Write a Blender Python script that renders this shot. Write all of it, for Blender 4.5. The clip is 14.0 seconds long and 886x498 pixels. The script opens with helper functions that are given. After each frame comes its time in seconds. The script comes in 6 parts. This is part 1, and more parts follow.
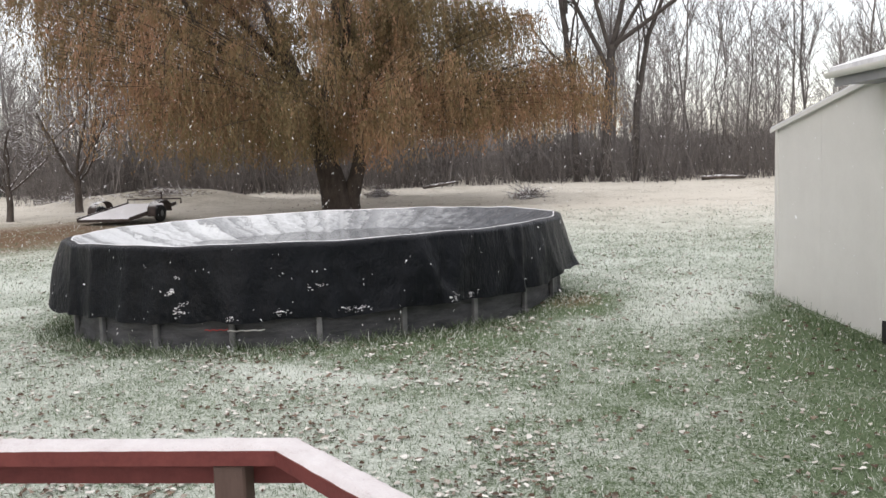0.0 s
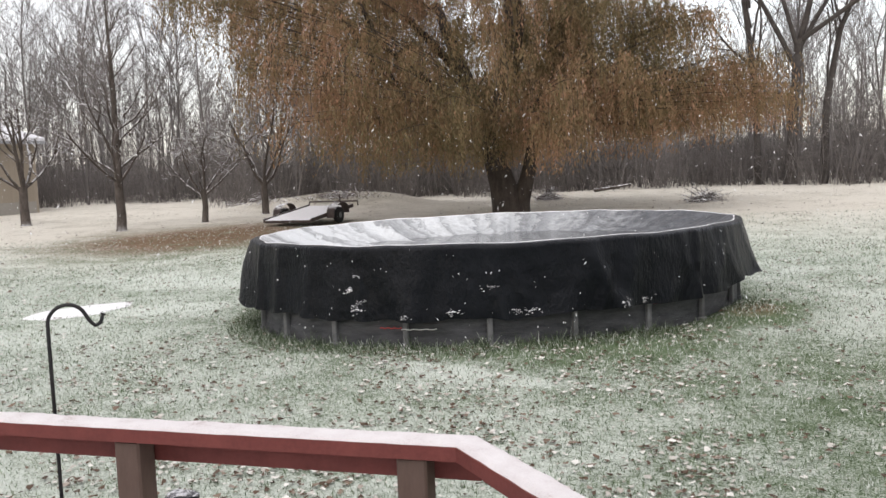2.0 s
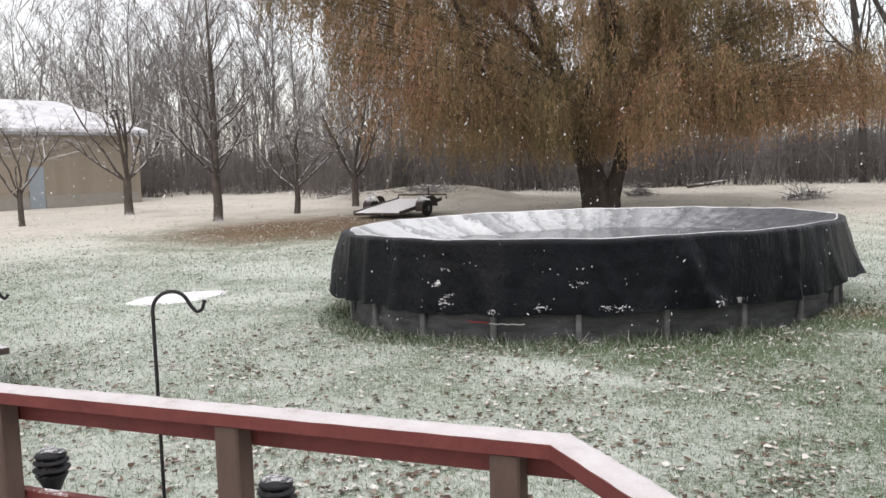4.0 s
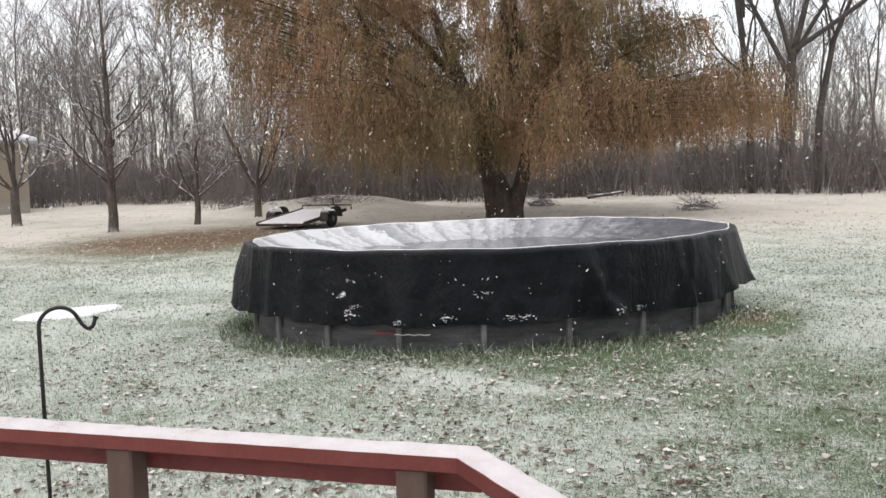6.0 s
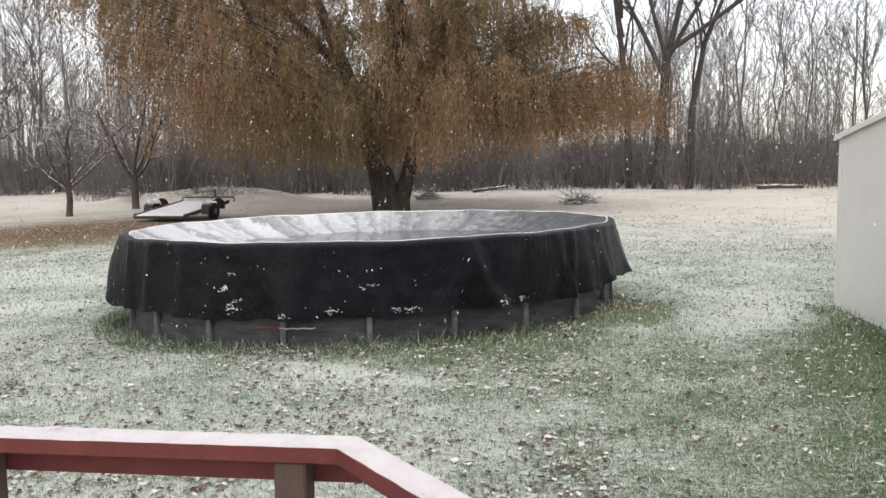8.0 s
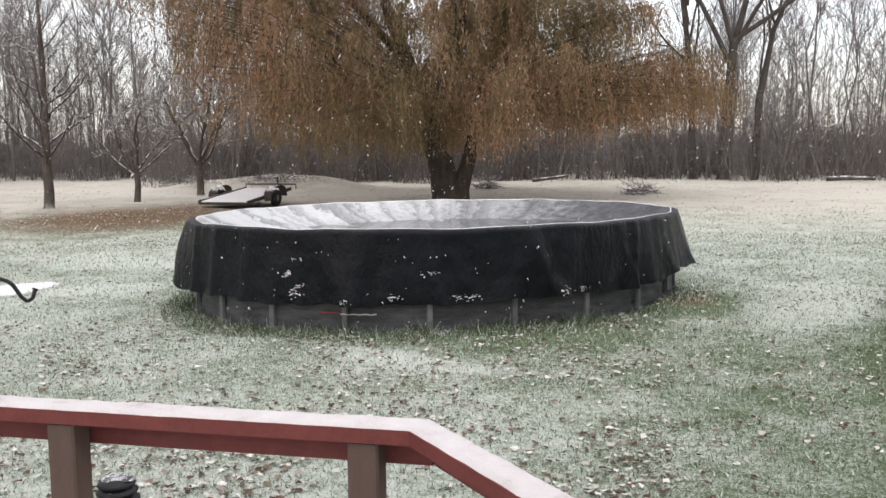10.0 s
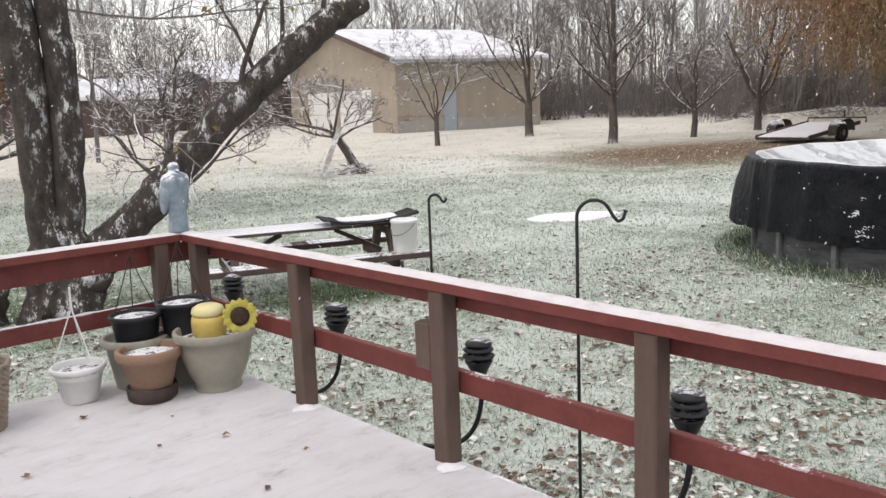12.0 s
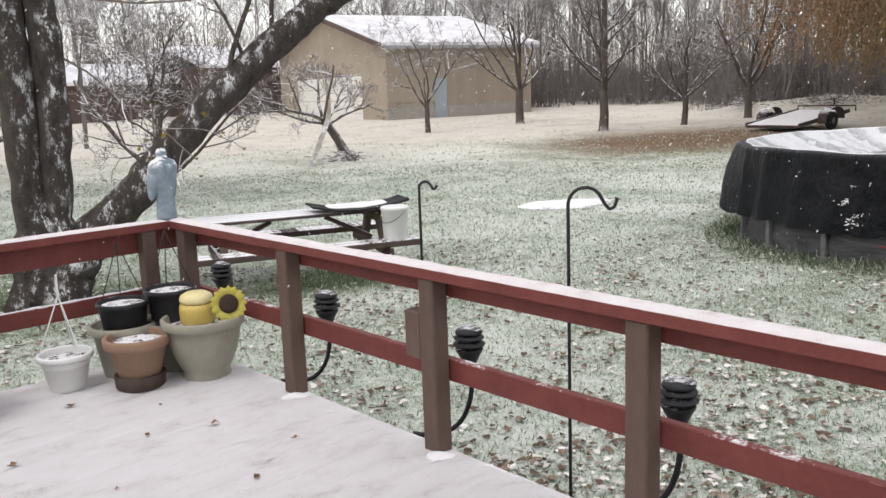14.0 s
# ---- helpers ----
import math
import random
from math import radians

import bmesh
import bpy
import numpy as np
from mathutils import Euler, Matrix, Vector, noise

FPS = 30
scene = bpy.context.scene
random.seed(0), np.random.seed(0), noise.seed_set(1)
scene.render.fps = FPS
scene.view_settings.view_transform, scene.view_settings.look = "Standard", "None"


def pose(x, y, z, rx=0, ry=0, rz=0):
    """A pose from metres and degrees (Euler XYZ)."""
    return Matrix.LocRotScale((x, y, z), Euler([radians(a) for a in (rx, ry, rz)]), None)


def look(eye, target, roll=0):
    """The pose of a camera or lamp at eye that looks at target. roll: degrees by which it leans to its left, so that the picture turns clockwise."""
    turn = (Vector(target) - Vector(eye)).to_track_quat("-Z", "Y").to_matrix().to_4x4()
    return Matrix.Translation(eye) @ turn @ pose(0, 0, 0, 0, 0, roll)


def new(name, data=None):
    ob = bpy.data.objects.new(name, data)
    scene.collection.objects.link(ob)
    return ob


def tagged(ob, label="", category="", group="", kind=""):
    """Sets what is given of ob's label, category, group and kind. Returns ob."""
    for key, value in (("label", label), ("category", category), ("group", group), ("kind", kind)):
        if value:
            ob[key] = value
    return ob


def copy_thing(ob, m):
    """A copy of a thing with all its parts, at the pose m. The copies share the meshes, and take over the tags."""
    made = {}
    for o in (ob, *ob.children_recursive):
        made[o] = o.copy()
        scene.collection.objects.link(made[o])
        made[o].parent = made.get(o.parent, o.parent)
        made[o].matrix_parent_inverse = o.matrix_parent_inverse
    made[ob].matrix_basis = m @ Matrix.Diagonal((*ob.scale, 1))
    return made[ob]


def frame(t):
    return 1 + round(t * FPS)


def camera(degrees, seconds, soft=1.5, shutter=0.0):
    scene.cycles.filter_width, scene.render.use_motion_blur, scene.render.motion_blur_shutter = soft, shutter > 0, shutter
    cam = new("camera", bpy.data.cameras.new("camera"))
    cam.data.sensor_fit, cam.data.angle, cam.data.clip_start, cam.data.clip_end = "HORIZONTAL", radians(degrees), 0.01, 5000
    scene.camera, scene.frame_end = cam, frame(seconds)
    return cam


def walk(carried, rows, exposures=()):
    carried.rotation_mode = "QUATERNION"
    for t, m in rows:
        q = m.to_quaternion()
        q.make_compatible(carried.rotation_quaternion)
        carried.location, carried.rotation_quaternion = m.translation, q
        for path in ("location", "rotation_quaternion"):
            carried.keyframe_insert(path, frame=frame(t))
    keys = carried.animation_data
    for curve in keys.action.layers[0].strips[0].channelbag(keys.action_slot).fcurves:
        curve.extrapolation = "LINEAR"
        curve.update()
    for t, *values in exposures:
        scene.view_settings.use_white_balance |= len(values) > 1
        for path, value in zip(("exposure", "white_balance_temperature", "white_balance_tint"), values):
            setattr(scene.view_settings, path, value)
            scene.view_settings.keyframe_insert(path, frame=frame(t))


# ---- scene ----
cam = camera(54.5, 14.0)
PATH = [
    (0, (-0.008, -0.056, 2.146), (-0.52, 1.866, 1.938), -1.9),
    (0.5, (-0.019, -0.062, 2.15), (-0.624, 1.833, 1.941), -2.1),
    (1, (-0.031, -0.062, 2.142), (-0.755, 1.794, 1.969), -2.3),
    (1.5, (-0.041, -0.062, 2.143), (-0.874, 1.75, 1.985), -2.9),
    (2, (-0.044, -0.063, 2.14), (-0.921, 1.724, 1.953), -2.2),
    (2.5, (-0.059, -0.063, 2.137), (-1.054, 1.662, 1.947), -2.3),
    (2.7, (-0.061, -0.064, 2.138), (-1.086, 1.643, 1.947), -2.2),
    (4.8, (-0.088, -0.052, 2.139), (-1.143, 1.636, 1.945), -1.7),
    (5, (-0.091, -0.046, 2.135), (-1.117, 1.659, 1.934), -1.5),
    (5.5, (-0.09, -0.038, 2.139), (-1.024, 1.721, 1.953), -1.5),
    (6, (-0.089, -0.032, 2.139), (-0.95, 1.764, 1.963), -1.5),
    (6.5, (-0.069, -0.039, 2.139), (-0.867, 1.784, 1.94), -1.4),
    (7, (-0.068, -0.034, 2.141), (-0.796, 1.818, 1.937), -1.4),
    (7.5, (-0.071, -0.001, 2.132), (-0.71, 1.883, 1.932), -0.9),
    (7.7, (-0.073, -0.012, 2.127), (-0.692, 1.88, 1.931), -0.9),
    (9.8, (-0.115, -0.016, 2.117), (-0.746, 1.871, 1.908), -0.4),
    (10, (-0.115, -0.032, 2.115), (-0.858, 1.812, 1.895), -0.5),
    (10.5, (-0.126, -0.061, 2.114), (-1.212, 1.602, 1.88), -0.9),
    (11, (-0.122, -0.091, 2.106), (-1.481, 1.351, 1.839), -1.0),
    (11.5, (-0.136, -0.119, 2.102), (-1.668, 1.13, 1.796), -1.3),
    (12, (-0.144, -0.15, 2.099), (-1.811, 0.903, 1.763), -2.3),
    (12.5, (-0.149, -0.168, 2.102), (-1.881, 0.779, 1.78), -2.2),
    (13, (-0.148, -0.184, 2.1), (-1.93, 0.664, 1.774), -2.1),
    (13.5, (-0.156, -0.176, 2.095), (-1.921, 0.701, 1.754), -2.3),
    (14, (-0.164, -0.137, 2.096), (-1.815, 0.931, 1.73), -2.1),
]
walk(cam, [(t, look(eye, target, roll)) for t, eye, target, roll in PATH])

# ---- world, sun, exposure ----
world = bpy.data.worlds.new("overcast")
scene.world = world
world.use_nodes = True
wn, wl = world.node_tree.nodes, world.node_tree.links
wn.clear()
w_out = wn.new("ShaderNodeOutputWorld")
w_add = wn.new("ShaderNodeAddShader")
w_sky = wn.new("ShaderNodeTexSky")
w_sky.sky_type, w_sky.sun_disc = "NISHITA", False
w_sky.sun_elevation, w_sky.sun_rotation = radians(24), radians(200)
w_b1, w_b2 = wn.new("ShaderNodeBackground"), wn.new("ShaderNodeBackground")
w_b1.inputs[1].default_value = 0.05
w_b2.inputs[0].default_value, w_b2.inputs[1].default_value = (0.985, 0.93, 0.905, 1), 0.69
wl.new(w_sky.outputs[0], w_b1.inputs[0])
wl.new(w_b1.outputs[0], w_add.inputs[0])
wl.new(w_b2.outputs[0], w_add.inputs[1])
wl.new(w_add.outputs[0], w_out.inputs[0])
sun = new("sun", bpy.data.lights.new("sun", "SUN"))
sun.data.energy, sun.data.angle, sun.data.color = 0.68, radians(25), (1.0, 0.96, 0.92)
sun.matrix_world = look((0, 0, 30), (-4, 10, 8))
scene.view_settings.exposure = 0.62


# ---- materials ----
def node(nt, kind, **sets):
    n = nt.nodes.new(kind)
    for k, v in sets.items():
        n.inputs[k.replace("_", " ")].default_value = v
    return n


def mat(name, a, b, scale=8.0, rough=0.8, metal=0.0, bump=0.3, fine=60.0, snow=0.0, snow_lo=0.35, island=0.0, stretch=(1, 1, 1), tone=None, snow_dir=(0, 0, 1), objrand=0.0, bump_d=0.01):
    """Two colours mixed by noise at two scales, fine relief, and snow that lies on faces that look up."""
    m = bpy.data.materials.new(name)
    m.use_nodes = True
    nt = m.node_tree
    p = nt.nodes["Principled BSDF"]
    geo = nt.nodes.new("ShaderNodeNewGeometry")
    tc = nt.nodes.new("ShaderNodeTexCoord")
    mp = node(nt, "ShaderNodeMapping", Scale=stretch)
    nt.links.new(tc.outputs["Object"], mp.inputs[0])
    n1 = node(nt, "ShaderNodeTexNoise", Scale=scale, Detail=6.0, Roughness=0.65)
    n2 = node(nt, "ShaderNodeTexNoise", Scale=fine, Detail=4.0, Roughness=0.7)
    for n in (n1, n2):
        nt.links.new(mp.outputs[0], n.inputs[0])
    ad = nt.nodes.new("ShaderNodeMath")
    ad.operation = "MULTIPLY_ADD"
    ad.inputs[1].default_value = 0.45
    nt.links.new(n2.outputs[0], ad.inputs[0])
    nt.links.new(n1.outputs[0], ad.inputs[2])
    fac = ad.outputs[0]
    mr = node(nt, "ShaderNodeMapRange")
    mr.inputs[1].default_value, mr.inputs[2].default_value = 0.5, 0.95
    nt.links.new(fac, mr.inputs[0])
    fac = mr.outputs[0]
    if island or objrand:
        src = geo.outputs["Random Per Island"] if island else nt.nodes.new("ShaderNodeObjectInfo").outputs["Random"]
        mi = nt.nodes.new("ShaderNodeMix")
        mi.inputs[0].default_value = island or objrand
        nt.links.new(fac, mi.inputs[2])
        nt.links.new(src, mi.inputs[3])
        fac = mi.outputs[0]
    ramp = nt.nodes.new("ShaderNodeValToRGB")
    ramp.color_ramp.elements[0].color = (*a, 1)
    ramp.color_ramp.elements[1].color = (*b, 1)
    for pos, c in tone or ():
        e = ramp.color_ramp.elements.new(pos)
        e.color = (*c, 1)
    nt.links.new(fac, ramp.inputs[0])
    col = ramp.outputs[0]
    if snow:
        sp = nt.nodes.new("ShaderNodeVectorMath")
        sp.operation = "DOT_PRODUCT"
        sp.inputs[1].default_value = snow_dir
        nt.links.new(geo.outputs["Normal"], sp.inputs[0])
        s1 = node(nt, "ShaderNodeMapRange")
        s1.inputs[1].default_value, s1.inputs[2].default_value = snow_lo, snow_lo + 0.35
        nt.links.new(sp.outputs["Value"], s1.inputs[0])
        s2 = node(nt, "ShaderNodeMapRange")
        s2.inputs[1].default_value, s2.inputs[2].default_value = 0.88 - 0.36 * snow, 0.96 - 0.36 * snow
        nt.links.new(ad.outputs[0], s2.inputs[0])
        mu = nt.nodes.new("ShaderNodeMath")
        mu.operation = "MULTIPLY"
        nt.links.new(s1.outputs[0], mu.inputs[0])
        nt.links.new(s2.outputs[0], mu.inputs[1])
        mx = nt.nodes.new("ShaderNodeMix")
        mx.data_type = "RGBA"
        mx.inputs[7].default_value = (0.82, 0.82, 0.84, 1)
        nt.links.new(mu.outputs[0], mx.inputs[0])
        nt.links.new(col, mx.inputs[6])
        col = mx.outputs[2]
    nt.links.new(col, p.inputs["Base Color"])
    p.inputs["Roughness"].default_value, p.inputs["Metallic"].default_value = rough, metal
    p.inputs["Specular IOR Level"].default_value = 0.3
    if bump:
        bp = node(nt, "ShaderNodeBump", Strength=bump, Distance=bump_d)
        nt.links.new(ad.outputs[0], bp.inputs["Height"])
        nt.links.new(bp.outputs[0], p.inputs["Normal"])
    return m


M_SNOW = mat("snow", (0.76, 0.75, 0.77), (0.86, 0.85, 0.87), 6, 0.9, bump=0.5, fine=90, bump_d=0.02)
M_RED = mat("red_paint", (0.125, 0.033, 0.029), (0.20, 0.055, 0.047), 5, 0.6, bump=0.25, fine=70, stretch=(1, 1, 1), snow=0.25, snow_lo=0.5)
M_POST = mat("brown_paint", (0.095, 0.062, 0.050), (0.15, 0.102, 0.083), 4, 0.7, bump=0.3, fine=60, stretch=(1, 1, 0.25))
M_PLANK = mat("weathered_plank", (0.30, 0.27, 0.26), (0.86, 0.84, 0.86), 3, 0.9, bump=0.5, fine=45, snow=0.95, snow_lo=0.2, objrand=0.2, bump_d=0.02)
M_TARP = mat("black_tarp", (0.0022, 0.0028, 0.0045), (0.009, 0.0105, 0.014), 1.8, 0.32, bump=1.0, fine=15, bump_d=0.05, stretch=(1, 1, 0.6))
M_TARP.node_tree.nodes["Principled BSDF"].inputs["Specular IOR Level"].default_value = 0.15
M_BLACK = mat("black_plastic", (0.010, 0.010, 0.012), (0.03, 0.03, 0.034), 9, 0.45, bump=0.15, snow=0.22, snow_lo=0.7)
M_LIDSNOW = mat("half_melted_snow", (0.05, 0.05, 0.055), (0.75, 0.75, 0.77), 40, 0.8, bump=0.6, fine=160, tone=[(0.45, (0.12, 0.12, 0.13)), (0.6, (0.55, 0.55, 0.57))])
M_IRON = mat("black_iron", (0.012, 0.012, 0.014), (0.035, 0.033, 0.032), 30, 0.5, bump=0.2)
M_WALL = mat("pool_wall", (0.045, 0.046, 0.052), (0.11, 0.11, 0.12), 3, 0.55, bump=0.9, fine=14, stretch=(1, 1, 5), bump_d=0.02)
M_STEEL = mat("grey_steel", (0.11, 0.11, 0.115), (0.20, 0.20, 0.205), 9, 0.5, bump=0.15)
M_BARK_W = mat("wet_bark", (0.034, 0.028, 0.025), (0.115, 0.098, 0.088), 8, 0.95, bump=1.0, fine=55, snow=0.30, snow_lo=0.36, snow_dir=(0.6, 0.12, 0.79), stretch=(1, 1, 0.5), bump_d=0.05)
M_CAPSNOW = mat("rail_snow", (0.52, 0.45, 0.445), (0.77, 0.74, 0.745), 9, 0.9, bump=0.8, fine=160, bump_d=0.012, tone=[(0.3, (0.68, 0.635, 0.64))])
M_DECKSNOW = mat("deck_snow", (0.50, 0.455, 0.45), (0.86, 0.84, 0.85), 3.2, 0.9, bump=1.0, fine=110, stretch=(3, 1.4, 1), bump_d=0.02, tone=[(0.14, (0.74, 0.705, 0.71)), (0.4, (0.83, 0.805, 0.815))])
M_BARK = mat("bark", (0.055, 0.045, 0.039), (0.14, 0.118, 0.105), 7, 0.95, bump=1.0, fine=28, snow=0.55, snow_lo=0.25, stretch=(1, 1, 0.35), bump_d=0.04)
M_TWIG = mat("twig_bark", (0.12, 0.10, 0.094), (0.22, 0.195, 0.185), 3, 0.95, bump=0, snow=0.8, snow_lo=0.25)
# Twigs of the deep woods: the snowfall's haze is put into this pale grey.
M_HAZED = mat("hazed_twigs", (0.19, 0.176, 0.172), (0.34, 0.318, 0.312), 0.6, 0.95, bump=0, fine=3)
M_TALL = mat("tall_tree_bark", (0.042, 0.036, 0.033), (0.095, 0.084, 0.078), 2, 0.95, bump=0.3, fine=9, snow=0.1, snow_lo=0.6)
# Bark grey of the woods, lifted to include haze over the distance.
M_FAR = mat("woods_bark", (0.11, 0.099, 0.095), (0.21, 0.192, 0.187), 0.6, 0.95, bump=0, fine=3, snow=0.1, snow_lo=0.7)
M_BRUSH = mat("brush_twigs", (0.075, 0.065, 0.06), (0.26, 0.238, 0.23), 0.5, 0.95, bump=0, fine=3, island=0.6)
M_WILLOW = mat("willow_leaf", (0.115, 0.105, 0.056), (0.47, 0.30, 0.205), 0.24, 0.85, bump=0, fine=1.1, island=0.26, tone=[(0.32, (0.185, 0.148, 0.078)), (0.55, (0.262, 0.182, 0.102)), (0.78, (0.36, 0.208, 0.135))])
M_WTRUNK = mat("willow_bark", (0.030, 0.024, 0.020), (0.085, 0.068, 0.058), 5, 0.95, bump=1.0, fine=24, stretch=(1, 1, 0.35), bump_d=0.05)
M_LEAF = mat("dead_leaf", (0.07, 0.048, 0.035), (0.80, 0.78, 0.74), 20, 0.85, bump=0, island=0.95, tone=[(0.3, (0.12, 0.078, 0.055)), (0.5, (0.22, 0.16, 0.12)), (0.64, (0.50, 0.47, 0.43))])
M_DLEAF = mat("brown_leaf", (0.10, 0.055, 0.035), (0.26, 0.15, 0.09), 30, 0.85, bump=0.2, objrand=0.7)
M_RUSTLEAF = mat("withered_leaf", (0.09, 0.055, 0.035), (0.26, 0.15, 0.085), 10, 0.85, bump=0, island=0.8)
M_YLEAF = mat("hanging_leaf", (0.10, 0.085, 0.02), (0.42, 0.32, 0.10), 20, 0.7, bump=0, island=0.9)
M_GRASS = mat("grass_blade", (0.06, 0.092, 0.042), (0.78, 0.80, 0.77), 0.8, 0.85, bump=0, island=0.7, tone=[(0.25, (0.11, 0.155, 0.08)), (0.42, (0.27, 0.31, 0.22)), (0.6, (0.62, 0.65, 0.60))])
M_GREEN = mat("green_blade", (0.045, 0.078, 0.030), (0.30, 0.36, 0.24), 0.8, 0.85, bump=0, island=0.8, tone=[(0.5, (0.10, 0.15, 0.065))])
M_TUFT = mat("tuft_blade", (0.04, 0.06, 0.028), (0.68, 0.70, 0.66), 3, 0.85, bump=0, island=0.85, tone=[(0.45, (0.08, 0.11, 0.055)), (0.72, (0.20, 0.235, 0.165))])
M_WHITE = mat("white_siding", (0.68, 0.67, 0.64), (0.74, 0.73, 0.70), 2, 0.6, bump=0.08, fine=30)
M_TAN = mat("tan_siding", (0.29, 0.245, 0.195), (0.37, 0.32, 0.26), 1.0, 0.7, bump=0.1, fine=8)
M_CONC = mat("grey_foundation", (0.28, 0.26, 0.235), (0.36, 0.34, 0.31), 2, 0.9, bump=0.3)
M_BROWNSIDE = mat("brown_siding", (0.085, 0.058, 0.052), (0.125, 0.09, 0.082), 1, 0.8, bump=0.1)
M_ROOFSNOW = mat("roof_snow", (0.50, 0.50, 0.53), (0.86, 0.86, 0.88), 0.9, 0.9, bump=0.3, fine=9)
M_GREYTRIM = mat("grey_trim", (0.26, 0.265, 0.28), (0.33, 0.335, 0.35), 4, 0.55, bump=0.1)
M_DARK = mat("dark_gap", (0.012, 0.012, 0.013), (0.03, 0.03, 0.03), 4, 0.9, bump=0)
M_OLDWOOD = mat("old_table_wood", (0.055, 0.04, 0.036), (0.12, 0.085, 0.075), 4, 0.85, bump=0.5, fine=40, snow=1.05, snow_lo=0.5, stretch=(1, 0.2, 1))
M_BENCH = mat("old_bench_wood", (0.05, 0.036, 0.032), (0.11, 0.078, 0.068), 4, 0.85, bump=0.5, fine=40, snow=0.62, snow_lo=0.6, stretch=(1, 0.2, 1))
M_PROP = mat("grey_board", (0.30, 0.28, 0.26), (0.42, 0.40, 0.37), 4, 0.9, bump=0.3, snow=0.4)
M_BUCKET = mat("white_plastic", (0.66, 0.66, 0.65), (0.76, 0.76, 0.75), 5, 0.45, bump=0.1, snow=0.9, snow_lo=0.5)
M_SAGE = mat("sage_ceramic", (0.27, 0.255, 0.205), (0.36, 0.345, 0.285), 6, 0.5, bump=0.15)
M_TERRA = mat("tan_clay", (0.25, 0.155, 0.105), (0.34, 0.225, 0.16), 6, 0.7, bump=0.2)
M_DKCLAY = mat("dark_saucer", (0.045, 0.032, 0.027), (0.09, 0.065, 0.055), 8, 0.8, bump=0.3)
M_YELLOW = mat("yellow_glaze", (0.58, 0.42, 0.10), (0.68, 0.52, 0.17), 4, 0.35, bump=0.1, snow=0.35, snow_lo=0.6)
M_YLID = mat("pale_yellow_lid", (0.70, 0.60, 0.28), (0.80, 0.72, 0.42), 4, 0.4, bump=0.1)
M_PETAL = mat("sunflower_petal", (0.42, 0.36, 0.05), (0.56, 0.50, 0.14), 20, 0.6, bump=0.1, objrand=0.5)
M_SEED = mat("sunflower_seed", (0.03, 0.017, 0.012), (0.08, 0.05, 0.035), 60, 0.8, bump=0.8)
M_WICKER = mat("wicker", (0.19, 0.155, 0.12), (0.38, 0.325, 0.26), 12, 0.8, bump=0.4, fine=90, island=0.4)
M_SOIL = mat("frozen_soil", (0.04, 0.03, 0.025), (0.12, 0.09, 0.07), 14, 0.95, bump=0.8, snow=0.62, snow_lo=0.2, bump_d=0.02)
M_BIRD = mat("blue_statue", (0.15, 0.20, 0.245), (0.32, 0.38, 0.425), 14, 0.6, bump=0.7, snow=0.62, snow_lo=0.05)
M_ALU = mat("grill_leg", (0.26, 0.26, 0.27), (0.36, 0.36, 0.37), 9, 0.4, metal=0.6, bump=0.1)
M_RUBBER = mat("rubber", (0.012, 0.012, 0.013), (0.03, 0.03, 0.03), 10, 0.8, bump=0.3, snow=0.4, snow_lo=0.5)
M_RUST = mat("rusty_steel", (0.035, 0.028, 0.026), (0.08, 0.06, 0.055), 6, 0.8, bump=0.3, snow=0.7, snow_lo=0.6)
M_REDWIRE = mat("red_cord", (0.30, 0.03, 0.03), (0.40, 0.06, 0.05), 9, 0.6, bump=0)
M_BLUEDOOR = mat("blue_grey_door", (0.27, 0.31, 0.35), (0.34, 0.38, 0.42), 2, 0.6, bump=0.1)
M_FLAKE = mat("falling_snow", (0.85, 0.85, 0.87), (0.92, 0.92, 0.93), 5, 0.9, bump=0)
M_WATER = mat("melt_water", (0.012, 0.014, 0.016), (0.03, 0.032, 0.034), 3, 0.08, bump=0.05, fine=14)
# Backdrop colours, paler with depth: the haze is mixed into them.
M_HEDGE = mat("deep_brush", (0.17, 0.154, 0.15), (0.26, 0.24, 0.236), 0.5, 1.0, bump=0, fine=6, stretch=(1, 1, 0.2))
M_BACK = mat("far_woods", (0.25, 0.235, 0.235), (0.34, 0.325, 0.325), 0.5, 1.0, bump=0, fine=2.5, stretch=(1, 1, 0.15))


